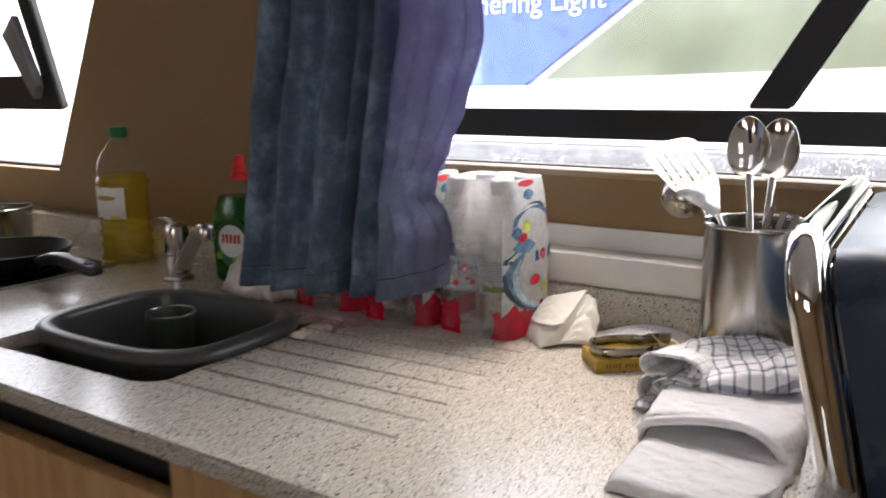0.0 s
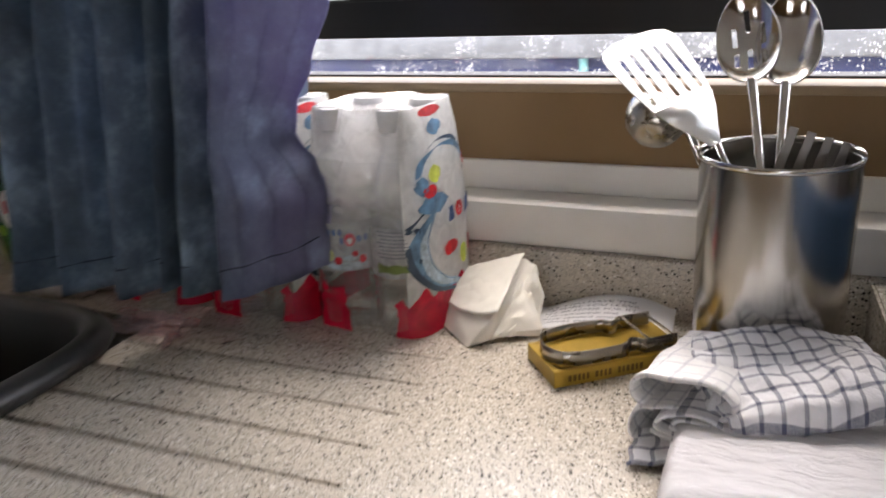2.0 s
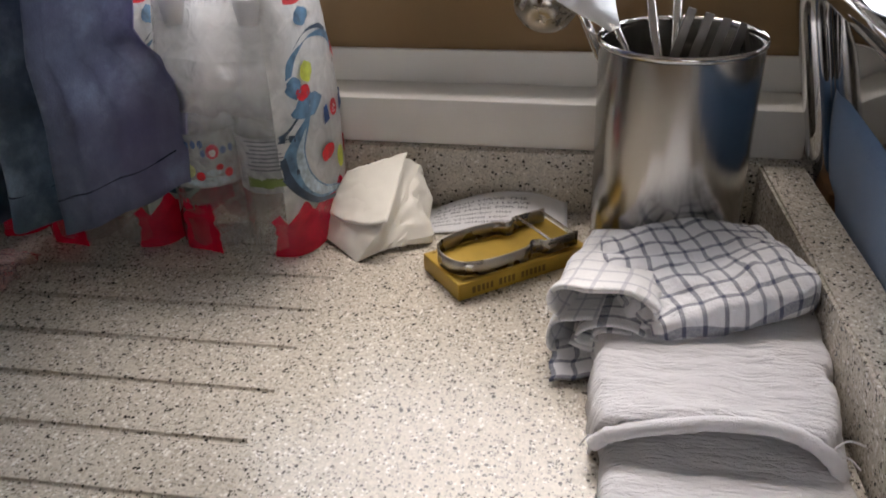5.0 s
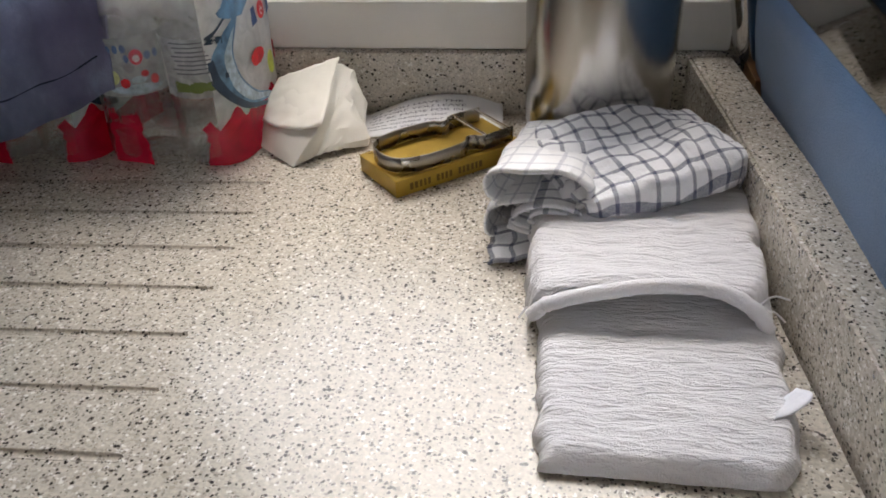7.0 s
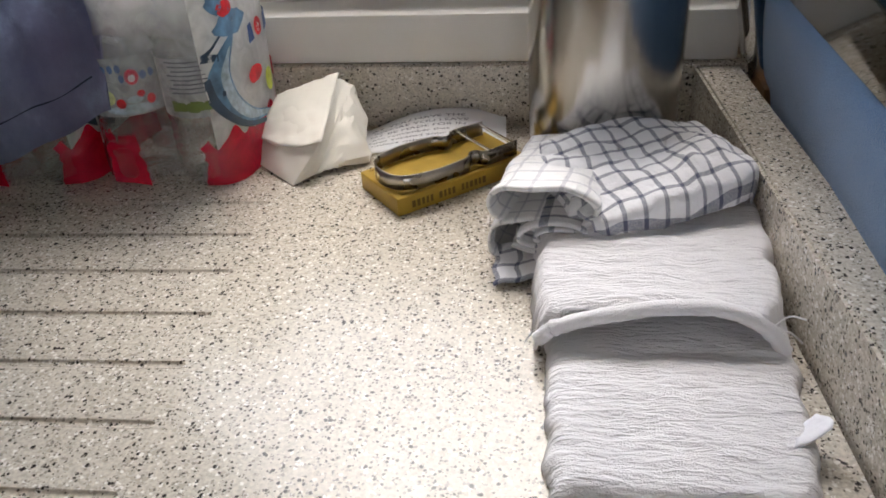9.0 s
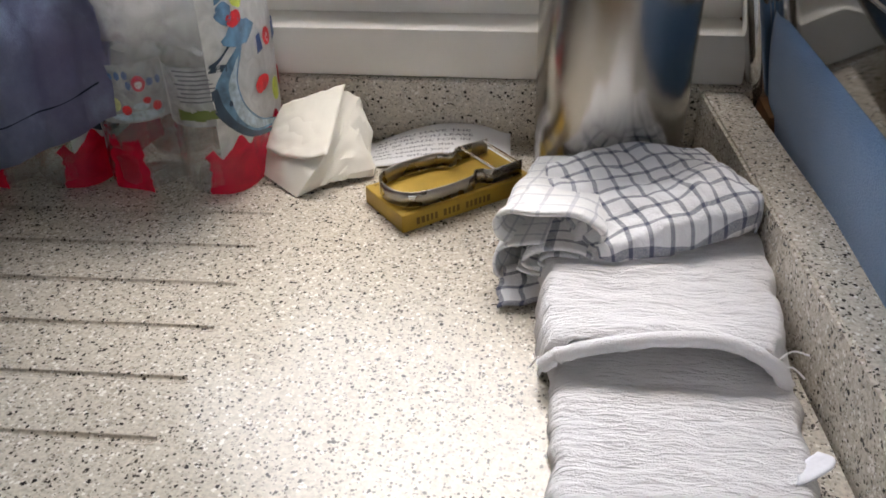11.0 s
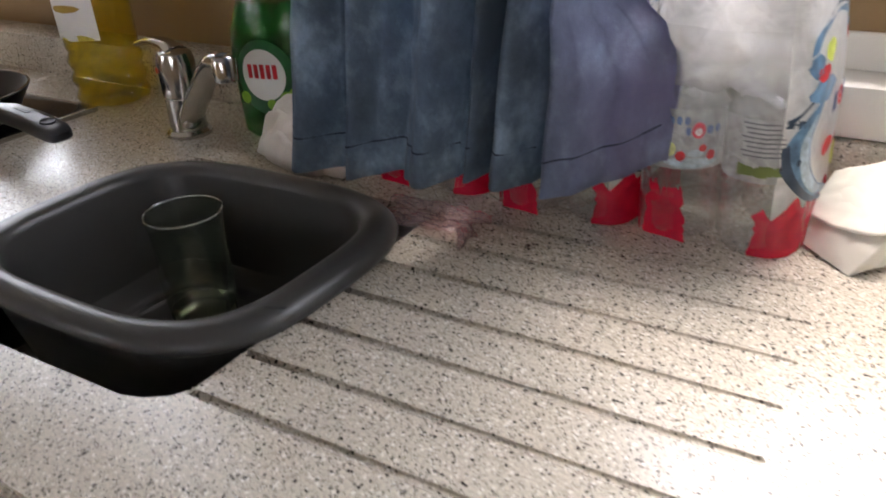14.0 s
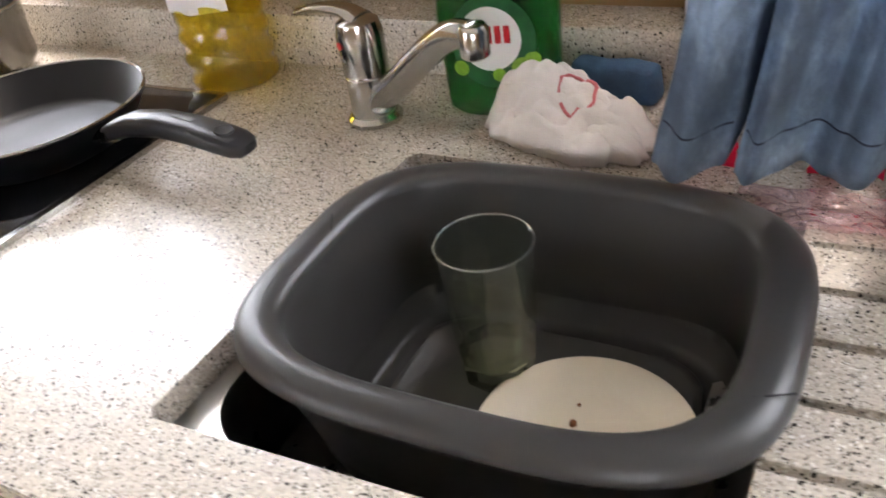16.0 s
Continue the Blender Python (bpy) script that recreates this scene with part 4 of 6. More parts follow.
# ---- white cloth by the tap ----
def crumple_point(u, v, a, b, h, seed):
    """A point of a crumpled heap of cloth."""
    x, y = (u - 0.5) * 2, (v - 0.5) * 2
    d = max(abs(x), abs(y))
    rr = math.hypot(x, y) or 1e-6
    x2, y2 = x * d / rr, y * d / rr
    edge = 1 + 0.22 * N(x2 * 2.2, y2 * 2.2, seed) + 0.10 * N(x2 * 6, y2 * 6, seed + 4)
    k = max(0.0, 1 - d ** 2.6)
    lean = 1.0 - 0.38 * x2
    z = h * lean * k ** 0.55 * (0.72 + 0.5 * N(x * 1.7, y * 1.7, seed + 9) + 0.45 * abs(N(x * 3.2, y * 3.2, seed + 2)) + 0.05 * N(x * 8, y * 8, seed + 6))
    return Vector((a * x2 * edge, b * y2 * edge, max(z, 0.0) + 0.002))


rag = thing("dish_cloth", (-0.886, -0.052, TOP), "crumpled white dish cloth with pink stitching beside the tap", "cloth", "", -14)
RAGSIZE = (0.080, 0.046, 0.046, 3.3)
solid(part("cloth", sheet(lambda u, v: crumple_point(u, v, *RAGSIZE), 64, 64), RAG, rag, "", 80), 0.003, 0)
st = [crumple_point(0.57 + (0.105 + 0.02 * N(q * 0.5, 2)) * math.cos(q * 0.18), 0.48 + 0.15 * math.sin(q * 0.18), *RAGSIZE) + Vector((0, 0, 0.0018)) for q in range(-12, 21)]
part("stitching", sweep(st, [0.0016 + 0.0007 * N(q * 0.8, 6) for q in range(len(st))], 8), PINK, rag, "pink stitched edge")

sponge = thing("folded_cloth", (-0.868, 0.022, TOP), "small folded blue cloth behind the white dish cloth", "cloth", "", -6)
sb = box(-0.040, 0.040, -0.013, 0.013, 0.0005, 0.036, 0.008, 3)
bmesh.ops.subdivide_edges(sb, edges=list(sb.edges), cuts=2, use_grid_fill=True)
for v in sb.verts:
    v.co += Vector((0.003 * N(v.co.x * 60, v.co.z * 60), 0.003 * N(v.co.z * 70, v.co.x * 50, 3), 0.004 * N(v.co.x * 40, 5) * (v.co.z > 0.02)))
part("cloth_body", sb, M("blue_sponge_cloth", (0.05, 0.10, 0.17), 0.95, var=0.2, scale=60, bump=0.7, bscale=600), sponge, "", 60)

# ---- curtain ----
curtain = thing("curtain", (-0.66, -0.12, 1.95), "blue worn velour curtain hanging in soft folds", "curtain")
FOLDS = [(0, -0.2), (0.02, 0.5), (0.08, 1), (0.145, 0.3), (0.158, -1.8), (0.175, 0.5), (0.21, 0.85), (0.26, 0.45), (0.31, 0.1), (0.37, 0.6), (0.43, 1), (0.475, 0.2), (0.487, -2.0), (0.50, 0.3), (0.53, 0.75), (0.562, 0.1), (0.572, -1.2), (0.585, 0.4), (0.63, 0.95), (0.675, 0.2), (0.69, -2.6), (0.705, 0), (0.75, 1), (0.82, 0.85), (0.88, 0.35), (0.94, -0.1), (1, -0.35)]
EDGE = [(0.94, -0.502), (0.963, -0.500), (1.0, -0.498), (1.036, -0.495), (1.06, -0.510), (1.085, -0.531), (1.11, -0.523), (1.15, -0.497), (1.20, -0.476), (1.30, -0.449), (1.40, -0.458), (1.95, -0.458)]
HEM = [(0, 0.964), (0.15, 0.956), (0.2, 0.953), (0.45, 0.952), (0.58, 0.956), (0.70, 0.949), (0.8, 0.952), (0.9, 0.958), (1, 0.968)]


def along(table, x):
    """A smooth value between the pairs of a table."""
    for (a, p), (b, q) in zip(table, table[1:]):
        if x <= b:
            s = max(0.0, (x - a) / (b - a))
            return p + (q - p) * s * s * (3 - 2 * s)
    return table[-1][1]


def curtain_point(u, v):
    """u along the curtain, v from the hem up."""
    hem_z = along(HEM, u)
    z = hem_z + v * (1.945 - hem_z)
    left = -0.784 + 0.065 * min(1.0, v / 0.37) + 0.006 * N(v * 6, 3)
    right = along(EDGE, z)
    sway = 0.016 * N(v * 2.6, u * 2.0, 5.0) * min(1.0, v * 6)
    uu = min(1.0, max(0.0, u + sway))
    fold = along(FOLDS, uu)
    fold = fold * 1.25 if fold < 0 else fold
    rest = -0.500 + 0.045 * min(1.0, v / 0.37)
    pull = max(0.0, (u - 0.66) / 0.34)
    x = left + (rest - left) * u + (right - rest) * pull * pull * (3 - 2 * pull) + 0.004 * N(u * 9, v * 5, 4)
    y = -0.168 + 0.080 * u - 0.040 * fold + 0.006 * N(u * 6, v * 4, 1.0)
    y += 0.0035 * N(u * 22, v * 14, 7.0) + 0.004 * abs(N(u * 12 + v * 6, v * 9, 2.0))
    y += 0.006 * max(0.0, (u - 0.85) / 0.15) * math.sin(z * 31)
    return (x + 0.66, y + 0.12, z - 1.95)


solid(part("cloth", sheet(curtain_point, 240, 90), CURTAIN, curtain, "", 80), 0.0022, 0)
hem = [Vector(curtain_point(i / 200, 0.030)) + Vector((0, -0.0014, 0)) for i in range(196)]
part("hem_stitching", sweep(hem, 0.0007, 5), M("dark_thread", (0.03, 0.04, 0.07), 0.9), curtain, "dark hem stitch line")
part("rail", box(-0.20, 0.36, -0.08, 0.06, -0.012, 0.0, 0.003), WHITE, curtain, "curtain rail")

# ---- bottle packs ----
BR = 0.0305


def bottle_parts(parent, x, y, front):
    prof = [(0.0, 0.004), (0.012, 0.006), (0.022, 0.001), (0.027, 0.002), (BR, 0.010), (BR, 0.028)]
    for k in range(7):
        z = 0.030 + 0.004 * k
        prof.append((BR - (0.0022 if k % 2 else 0.0), z))
    prof += [(BR - 0.0005, 0.062), (BR - 0.0005, 0.105)]
    for k in range(8):
        prof.append((BR - (0.0030 if k % 2 else 0.0), 0.108 + 0.0055 * k))
    prof += [(0.028, 0.150), (0.022, 0.168), (0.0145, 0.180), (0.0135, 0.186), (0.016, 0.187), (0.016, 0.189), (0.0135, 0.190)]
    bt = part("bottle", moved(lathe(prof, 28), pose(x, y, 0)), PET, parent, "clear ribbed plastic water bottle", 60)
    part("cap", moved(lathe([(0.0165, 0.190), (0.0165, 0.206), (0.0150, 0.2085), (0.0, 0.2085)], 22), pose(x, y, 0)), CAP, bt, "white screw cap")
    lab = part("label", moved(lathe([(BR + 0.0002, 0.060), (BR + 0.0003, 0.075), (BR + 0.0003, 0.107)], 28), pose(x, y, 0)), LABELW, bt, "clear and pale printed label")
    if front and x > 0.01:
        for r in range(8):
            part("label_print", moved(decal(0.017 - 0.002 * (r % 3), 0.00055, 0.0, 0.104 - 0.0034 * r, BR, BR, 2.0, 0.0009, 8, lambda t: 1.0 / max(abs(math.cos(t)), abs(math.sin(t)))), pose(x, y, 0, 0, 0, 12)), INK, lab, "unreadable line of print")
        part("label_print", moved(decal(0.018, 0.0045, 0.0, 0.069, BR, BR, 2.0, 0.0009, 8, lambda t: 1.0 / max(abs(math.cos(t)), abs(math.sin(t)))), pose(x, y, 0, 0, 0, 12)), INKGREEN, lab, "olive printed band")
    elif front:
        for cx, cz, rx, rz, mt, lb in (
            (-0.021, 0.0975, 0.0019, 0.0034, PALEINK, "blue letter bar"), (-0.0155, 0.098, 0.0021, 0.0034, PALEINK, "blue letter bar"), (-0.010, 0.0985, 0.0019, 0.0034, PALEINK, "blue letter bar"), (-0.0045, 0.0985, 0.0021, 0.0034, PALEINK, "blue letter bar"),
            (0.004, 0.091, 0.0052, 0.0062, PINKINK, "red drop"), (0.004, 0.090, 0.0026, 0.0032, LABELWHITE, "white centre"), (-0.0035, 0.0905, 0.0019, 0.0034, PALEINK, "blue letter bar"), (0.0125, 0.091, 0.0026, 0.0034, PALEINK, "blue letter bar"), (0.0185, 0.0912, 0.0019, 0.0034, PALEINK, "blue letter bar"),
            (-0.023, 0.085, 0.0035, 0.004, INKRED, "red fruit print"), (-0.0165, 0.076, 0.0052, 0.006, PALELIME, "pale green apple print"), (-0.008, 0.071, 0.0036, 0.0040, INKRED, "red fruit print"), (0.008, 0.077, 0.0030, 0.0028, INKRED, "red fruit print"), (0.0145, 0.071, 0.0032, 0.004, INKRED, "red fruit print"), (0.0, 0.0655, 0.020, 0.0040, PALESPLASH, "pale water print"), (0.003, 0.073, 0.006, 0.003, PALESPLASH, "pale water print")):
            part("label_print", moved(decal(rx, rz, cx, cz, BR, BR, 2.0, 0.0009, 16), pose(x, y, 0, 0, 0, 30)), mt, lab, lb)


def even_outline(n=96):
    """Unit rounded-rectangle points, evenly spaced along the pack's outline from the middle of its +x end."""
    fine = []
    for k in range(4001):
        t = 2 * math.pi * k / 4000
        c, s = math.cos(t), math.sin(t)
        fine.append((math.copysign(abs(c) ** 0.42, c), math.copysign(abs(s) ** 0.55, s)))
    run = [0.0]
    for p, q in zip(fine, fine[1:]):
        run.append(run[-1] + math.hypot((q[0] - p[0]) * 0.0630, (q[1] - p[1]) * 0.0625))
    out, k = [], 0
    for i in range(n):
        want = run[-1] * i / n
        while run[k + 1] < want:
            k += 1
        out.append(fine[k])
    return out


OUTLINE = even_outline()
loops_at = {}


def hull_loop(z):
    """The outline of the shrink film round four bottles at a height, as 96 points in order."""
    key = round(z, 5)
    if key in loops_at:
        return loops_at[key]
    k = 0.0 if z < 0.125 else min(1.0, (z - 0.125) / 0.085) ** 1.25
    ax, ay = 0.0630 - 0.0100 * k, 0.0625 - 0.0095 * k
    out = []
    for ux, uy in OUTLINE:
        x, y = ax * ux, ay * uy
        pinch = (0.0030 + 0.0110 * k) * (1 - math.cos(2 * math.pi * (ux + 1))) * 0.5 if abs(uy) > 0.75 else 0.0
        w = 1 + 0.016 * N(x * 45, y * 45, z * 28) + 0.008 * N(x * 120, y * 120, z * 60)
        out.append((x * w, (y - math.copysign(pinch, y)) * w, z))
    loops_at[key] = out
    return out


def film_piece(z0, z1, i0, i1, off, nz=10, ragged=0.0, seed=0.0, lift=None, tear=0.0):
    """A patch of the film between heights and between two points of its outline."""
    loops = []
    n = 2 * (i1 - i0)
    for k in range(nz + 1):
        row = []
        a = i0 + tear * (N(k * 0.45, seed + 5) + 0.8 * k / nz)
        b = i1 - tear * (N(k * 0.45, seed + 8) + 0.8 * k / nz)
        for q in range(n + 1):
            f = q / n
            i = a + (b - a) * f
            za = z0 + (lift(f) if lift else 0)
            zb = z1 + ragged * N(f * 7 + seed, seed)
            z = za + (zb - za) * k / nz
            ring = hull_loop(z)
            p = Vector(ring[math.floor(i) % 96]).lerp(Vector(ring[(math.floor(i) + 1) % 96]), i - math.floor(i))
            d = Vector((p.x, p.y, 0)).normalized()
            row.append(tuple(p + d * off))
        loops.append(row)
    return rings(loops, False)


def on_film(pts, off):
    """A filled outline of (index, z) points lying on the film."""
    bm = bmesh.new()

    def place(i, z):
        loop = hull_loop(z)
        a, b = loop[int(math.floor(i)) % 96], loop[(int(math.floor(i)) + 1) % 96]
        p = Vector(a).lerp(Vector(b), i - math.floor(i))
        return p + Vector((p.x, p.y, 0)).normalized() * off

    cx, cz = sum(p[0] for p in pts) / len(pts), sum(p[1] for p in pts) / len(pts)
    rows = [[bm.verts.new(place(cx + (a - cx) * f, cz + (b - cz) * f)) for a, b in pts] for f in (0.02, 0.35, 0.7, 1.0)]
    for r0, r1 in zip(rows, rows[1:]):
        for k in range(len(pts)):
            j = (k + 1) % len(pts)
            bm.faces.new((r0[k], r0[j], r1[j], r1[k]))
    bmesh.ops.recalc_face_normals(bm, faces=list(bm.faces))
    return bm


def bottle_pack(loc, rz, label):
    pk = thing("bottle_pack", loc, label, "bottled water", "bottle packs", rz)
    for ix in (-0.5, 0.5):
        for iy in (-0.5, 0.5):
            bottle_parts(pk, ix * 0.0622, iy * 0.0622, iy < 0)
    # the outline's index: 0 is the +x end, 24 the back, 48 the -x end, 72 the front
    wrap = part("shrink_film", film_piece(0.002, 0.165, 0, 96, 0.0004, 22), FILM, pk, "clear creased shrink film", 80)
    top = film_piece(0.165, 0.210, 0, 96, 0.0004, 8)
    crown = hull_loop(0.2100)
    edge = [v for v in top.verts if abs(v.co.z - 0.210) < 1e-6][:193:2]

    def sag(x, y):
        near = max(math.exp(-(((x - a_ * 0.0311) ** 2 + (y - c_ * 0.0311) ** 2) / 0.00042)) for a_ in (-1, 1) for c_ in (-1, 1))
        return 0.2105 - 0.016 * (1 - near) + 0.002 * N(x * 70, y * 70)

    prev = edge[:96]
    for f in (0.86, 0.70, 0.52, 0.34, 0.16):
        cur = [top.verts.new((p[0] * f, p[1] * f, sag(p[0] * f, p[1] * f))) for p in crown]
        for i in range(96):
            top.faces.new((prev[i], prev[(i + 1) % 96], cur[(i + 1) % 96], cur[i]))
        prev = cur
    top.faces.new(prev)
    part("film_top", top, MILKY, pk, "milky stretched film over the caps", 80)
    part("printed_end", film_piece(0.030, 0.2095, -14, 11, 0.0010, 18), PRINTED, pk, "white printed film end", 80)
    part("printed_end", film_piece(0.030, 0.2095, 38, 59, 0.0010, 18), PRINTED, pk, "white printed film end", 80)
    for i0, i1, zt, sd in ((-17, 10, 0.040, 1.0), (38, 60, 0.042, 2.0), (61, 69, 0.043, 3.0), (13, 34, 0.036, 4.0)):
        part("red_film_band", film_piece(0.001, zt, i0, i1, 0.0014, 12, 0.020, sd, None, 1.2), REDFILM, pk, "torn red printed film band", 80)
    def E(f):
        f = max(-0.985, min(0.985, f))
        for i in range(14):
            if OUTLINE[i][1] <= abs(f) <= OUTLINE[i + 1][1]:
                return math.copysign(i + (abs(f) - OUTLINE[i][1]) / max(1e-6, OUTLINE[i + 1][1] - OUTLINE[i][1]), f)
        return math.copysign(10.5, f)

    def stroke(pts, widths):
        line = smooth_path([(f, z_ * 10, w) for (f, z_), w in zip(pts, widths)], 5)
        return [[(E(p.x + p.z * q), p.y * 0.1 + 0.001 * q) for p in line] for q in (-1, -0.6, -0.2, 0.2, 0.6, 1)]

    def lay(rows, off):
        loops = []
        for row in rows:
            out = []
            for i, z_ in row:
                ring = hull_loop(z_)
                p = Vector(ring[math.floor(i) % 96]).lerp(Vector(ring[(math.floor(i) + 1) % 96]), i - math.floor(i))
                out.append(tuple(p + Vector((p.x, p.y, 0)).normalized() * off))
            loops.append(out)
        return rings(loops, False)

    def spot(f, z_, rf, rz_, seed):
        return on_film([(E(f + rf * (1 + 0.25 * N(k, seed)) * math.cos(2 * math.pi * k / 16)), z_ + rz_ * (1 + 0.25 * N(k, seed + 3)) * math.sin(2 * math.pi * k / 16)) for k in range(16)], 0.0024)

    big_arc = [(-0.45, 0.118), (-0.62, 0.108), (-0.76, 0.092), (-0.74, 0.075), (-0.62, 0.060), (-0.36, 0.047), (0.05, 0.038), (0.30, 0.033)]
    part("splash_print", lay(stroke(big_arc, [0.06, 0.13, 0.14, 0.15, 0.18, 0.20, 0.15, 0.03]), 0.0018), INKSPLASH, pk, "blue water splash print", 60)
    part("splash_light", lay(stroke([(f + 0.05, z_) for f, z_ in big_arc[1:]], [0.03, 0.06, 0.07, 0.09, 0.10, 0.06, 0.01]), 0.0021), PALESPLASH, pk, "pale middle of the splash print", 60)
    part("splash_shadow", lay(stroke([(f - 0.15, z_ - 0.003) for f, z_ in big_arc[2:]], [0.02, 0.04, 0.05, 0.06, 0.05, 0.02]), 0.0024), INKDARK, pk, "dark edge of the splash print", 60)
    part("splash_print", lay(stroke([(-0.72, 0.150), (-0.60, 0.163), (-0.30, 0.171), (0.15, 0.172), (0.50, 0.165), (0.66, 0.153)], [0.05, 0.10, 0.13, 0.13, 0.09, 0.03]), 0.0018), INKSPLASH, pk, "blue water splash print", 60)
    part("splash_shadow", lay(stroke([(-0.55, 0.170), (-0.25, 0.177), (0.2, 0.177), (0.5, 0.170)], [0.02, 0.08, 0.08, 0.02]), 0.0022), INKDARK, pk, "dark edge of the splash print", 60)
    part("splash_print", spot(-0.42, 0.124, 0.34, 0.010, 1.5), INKSPLASH, pk, "blue water splash print")
    part("splash_print", spot(-0.66, 0.142, 0.14, 0.008, 4.5), INKSPLASH, pk, "blue water splash print")
    part("splash_drop", lay(stroke([(-0.66, 0.120), (-0.80, 0.113), (-0.92, 0.106), (-0.97, 0.100)], [0.05, 0.04, 0.05, 0.02]), 0.0022), INKDARK, pk, "dark splash drop", 60)
    part("splash_print", spot(-0.2, 0.190, 0.22, 0.007, 7.5), INKSPLASH, pk, "blue water splash print")
    for f, z_, rf, rz_, mt, nm_ in ((-0.36, 0.150, 0.16, 0.008, INKLIME, "lime"), (-0.50, 0.136, 0.16, 0.006, INKRED, "strawberry"), (0.72, 0.150, 0.10, 0.007, INKRED, "strawberry"), (-0.04, 0.075, 0.20, 0.0072, INKRED, "strawberry"), (0.36, 0.061, 0.12, 0.010, INKLIME, "lime"), (0.78, 0.063, 0.14, 0.0085, INKRED, "strawberry"), (-0.25, 0.2045, 0.34, 0.0045, INKRED, "strawberry")):
        part("fruit_print", spot(f, z_, rf, rz_, z_ * 50), mt, pk, nm_ + " print")
    for f, w_ in ((0.02, 0.07), (0.60, 0.10), (0.82, 0.06)):
        part("brand_bar", on_film([(E(f - w_ * 1.2), 0.0995), (E(f + w_ * 1.2), 0.1005), (E(f + w_ * 0.8), 0.1145), (E(f - w_ * 0.8), 0.1135)], 0.0026), INKBLUE, pk, "blue bar in place of a brand letter")
    part("brand_drop", spot(0.28, 0.1075, 0.11, 0.0075, 2.0), INKRED, pk, "red drop print")
    part("brand_drop", spot(0.28, 0.1065, 0.055, 0.004, 2.0), PRINTED, pk, "white centre of the drop")
    return pk


bottle_pack((-0.4670, -0.012, TOP), -2.0, "shrink-wrapped pack of clear bottled water, half printed")
bottle_pack((-0.5970, -0.016, TOP), 3.0, "shrink-wrapped water bottle pack half behind the curtain")
second = bottle_pack((-0.7330, -0.014, TOP), 2.0, "shrink-wrapped water bottle pack behind the curtain, film torn")


def loose_film(u, v):
    """A torn flap of film lying creased on the worktop."""
    x, y = -0.005 + 0.10 * u + 0.022 * N(v * 4, 4) * (2 * u - 1), -0.095 - 0.058 * v * (0.75 + 0.6 * N(u * 4.5, 7)) + 0.016 * N(u * 3.5, 7)
    return (x, y, 0.0025 + 0.008 * abs(N(u * 5, v * 5, 2)) + 0.004 * abs(N(u * 13, v * 13, 5)) + 0.012 * max(0.0, 0.3 - v))


# The pink reflection below the pack is put into this flap's colour.
solid(part("loose_film", sheet(loose_film, 30, 24), REFLECTFILM, second, "torn clear film flap on the worktop, red reflection painted in", 30), 0.0003, 0)

# ---- paper bag ----
bag = thing("paper_bag", (-0.356, -0.030, TOP), "small crumpled white paper bag lying on the worktop", "bag", "", 0)


def bag_mesh():
    """A collapsed bag: a broad smooth flap folded over a crinkled gusset that falls away beside it."""
    bm = bmesh.new()
    V = [bm.verts.new(p) for p in ((-0.054, 0.012, 0.018), (-0.040, 0.040, 0.043), (0.009, 0.064, 0.054), (0.012, -0.024, 0.030), (-0.051, -0.006, 0.003), (-0.010, -0.042, 0.001), (0.004, -0.026, 0.003), (0.044, -0.002, 0.002), (0.032, 0.044, 0.026), (0.022, 0.060, 0.048), (0.015, 0.014, 0.031), (0.020, 0.070, 0.001), (-0.044, 0.050, 0.001), (0.027, 0.012, 0.024), (0.022, -0.018, 0.006), (-0.020, -0.018, 0.019))]
    for f in ((0, 15, 1), (15, 3, 1), (1, 3, 2), (0, 4, 15), (4, 5, 15), (15, 5, 3), (5, 6, 3), (3, 6, 10), (3, 10, 2), (2, 10, 9), (10, 6, 13), (6, 14, 13), (14, 7, 13), (13, 7, 8), (13, 8, 9), (10, 13, 9), (7, 11, 8), (8, 11, 9), (9, 11, 2), (2, 11, 12), (2, 12, 1), (1, 12, 4), (1, 4, 0), (4, 12, 11), (4, 11, 7), (4, 7, 14), (4, 14, 6), (4, 6, 5)):
        bm.faces.new([V[k] for k in f])
    bmesh.ops.recalc_face_normals(bm, faces=list(bm.faces))
    bmesh.ops.subdivide_edges(bm, edges=list(bm.edges), cuts=6, use_grid_fill=True)
    bmesh.ops.triangulate(bm, faces=list(bm.faces))
    for _ in range(2):
        bmesh.ops.smooth_vert(bm, verts=[v for v in bm.verts if v.co.z > 0.004], factor=0.4, use_axis_x=True, use_axis_y=True, use_axis_z=True)
    bm.normal_update()
    for v in bm.verts:
        if v.co.z > 0.004:
            d = 0.0040 * (abs(N(v.co.x * 38, v.co.y * 38, v.co.z * 38)) - 0.2) + 0.0018 * abs(N(v.co.x * 95, v.co.y * 95, v.co.z * 95))
            if v.co.x < 0.013 and v.co.z > 0.020:
                d *= 0.4
            elif v.co.x > 0.014:
                d *= 2.2
            v.co += v.normal * d
            v.co.z = max(v.co.z, 0.001)
    return bm


part("bag_body", bag_mesh(), BAGPAPER, bag, "", 28)


def flap_point(u, v):
    """The smooth flap folded over the bag's upper side."""
    p = Vector((-0.053, 0.010, 0.018)).lerp(Vector((0.014, -0.025, 0.029)), u).lerp(Vector((-0.040, 0.040, 0.043)).lerp(Vector((0.010, 0.063, 0.054)), u), v)
    sag = (1 - v) * math.sin(math.pi * u)
    return p + Vector((0, -0.008 * sag - 0.002, 0.0032 - 0.004 * sag + 0.0020 * abs(N(u * 3, v * 3, 4)) + 0.0010 * N(u * 9, v * 8, 2)))


solid(part("flap", sheet(flap_point, 22, 20), BAGPAPER, bag, "smooth folded-over paper flap", 30), 0.0006, 0)

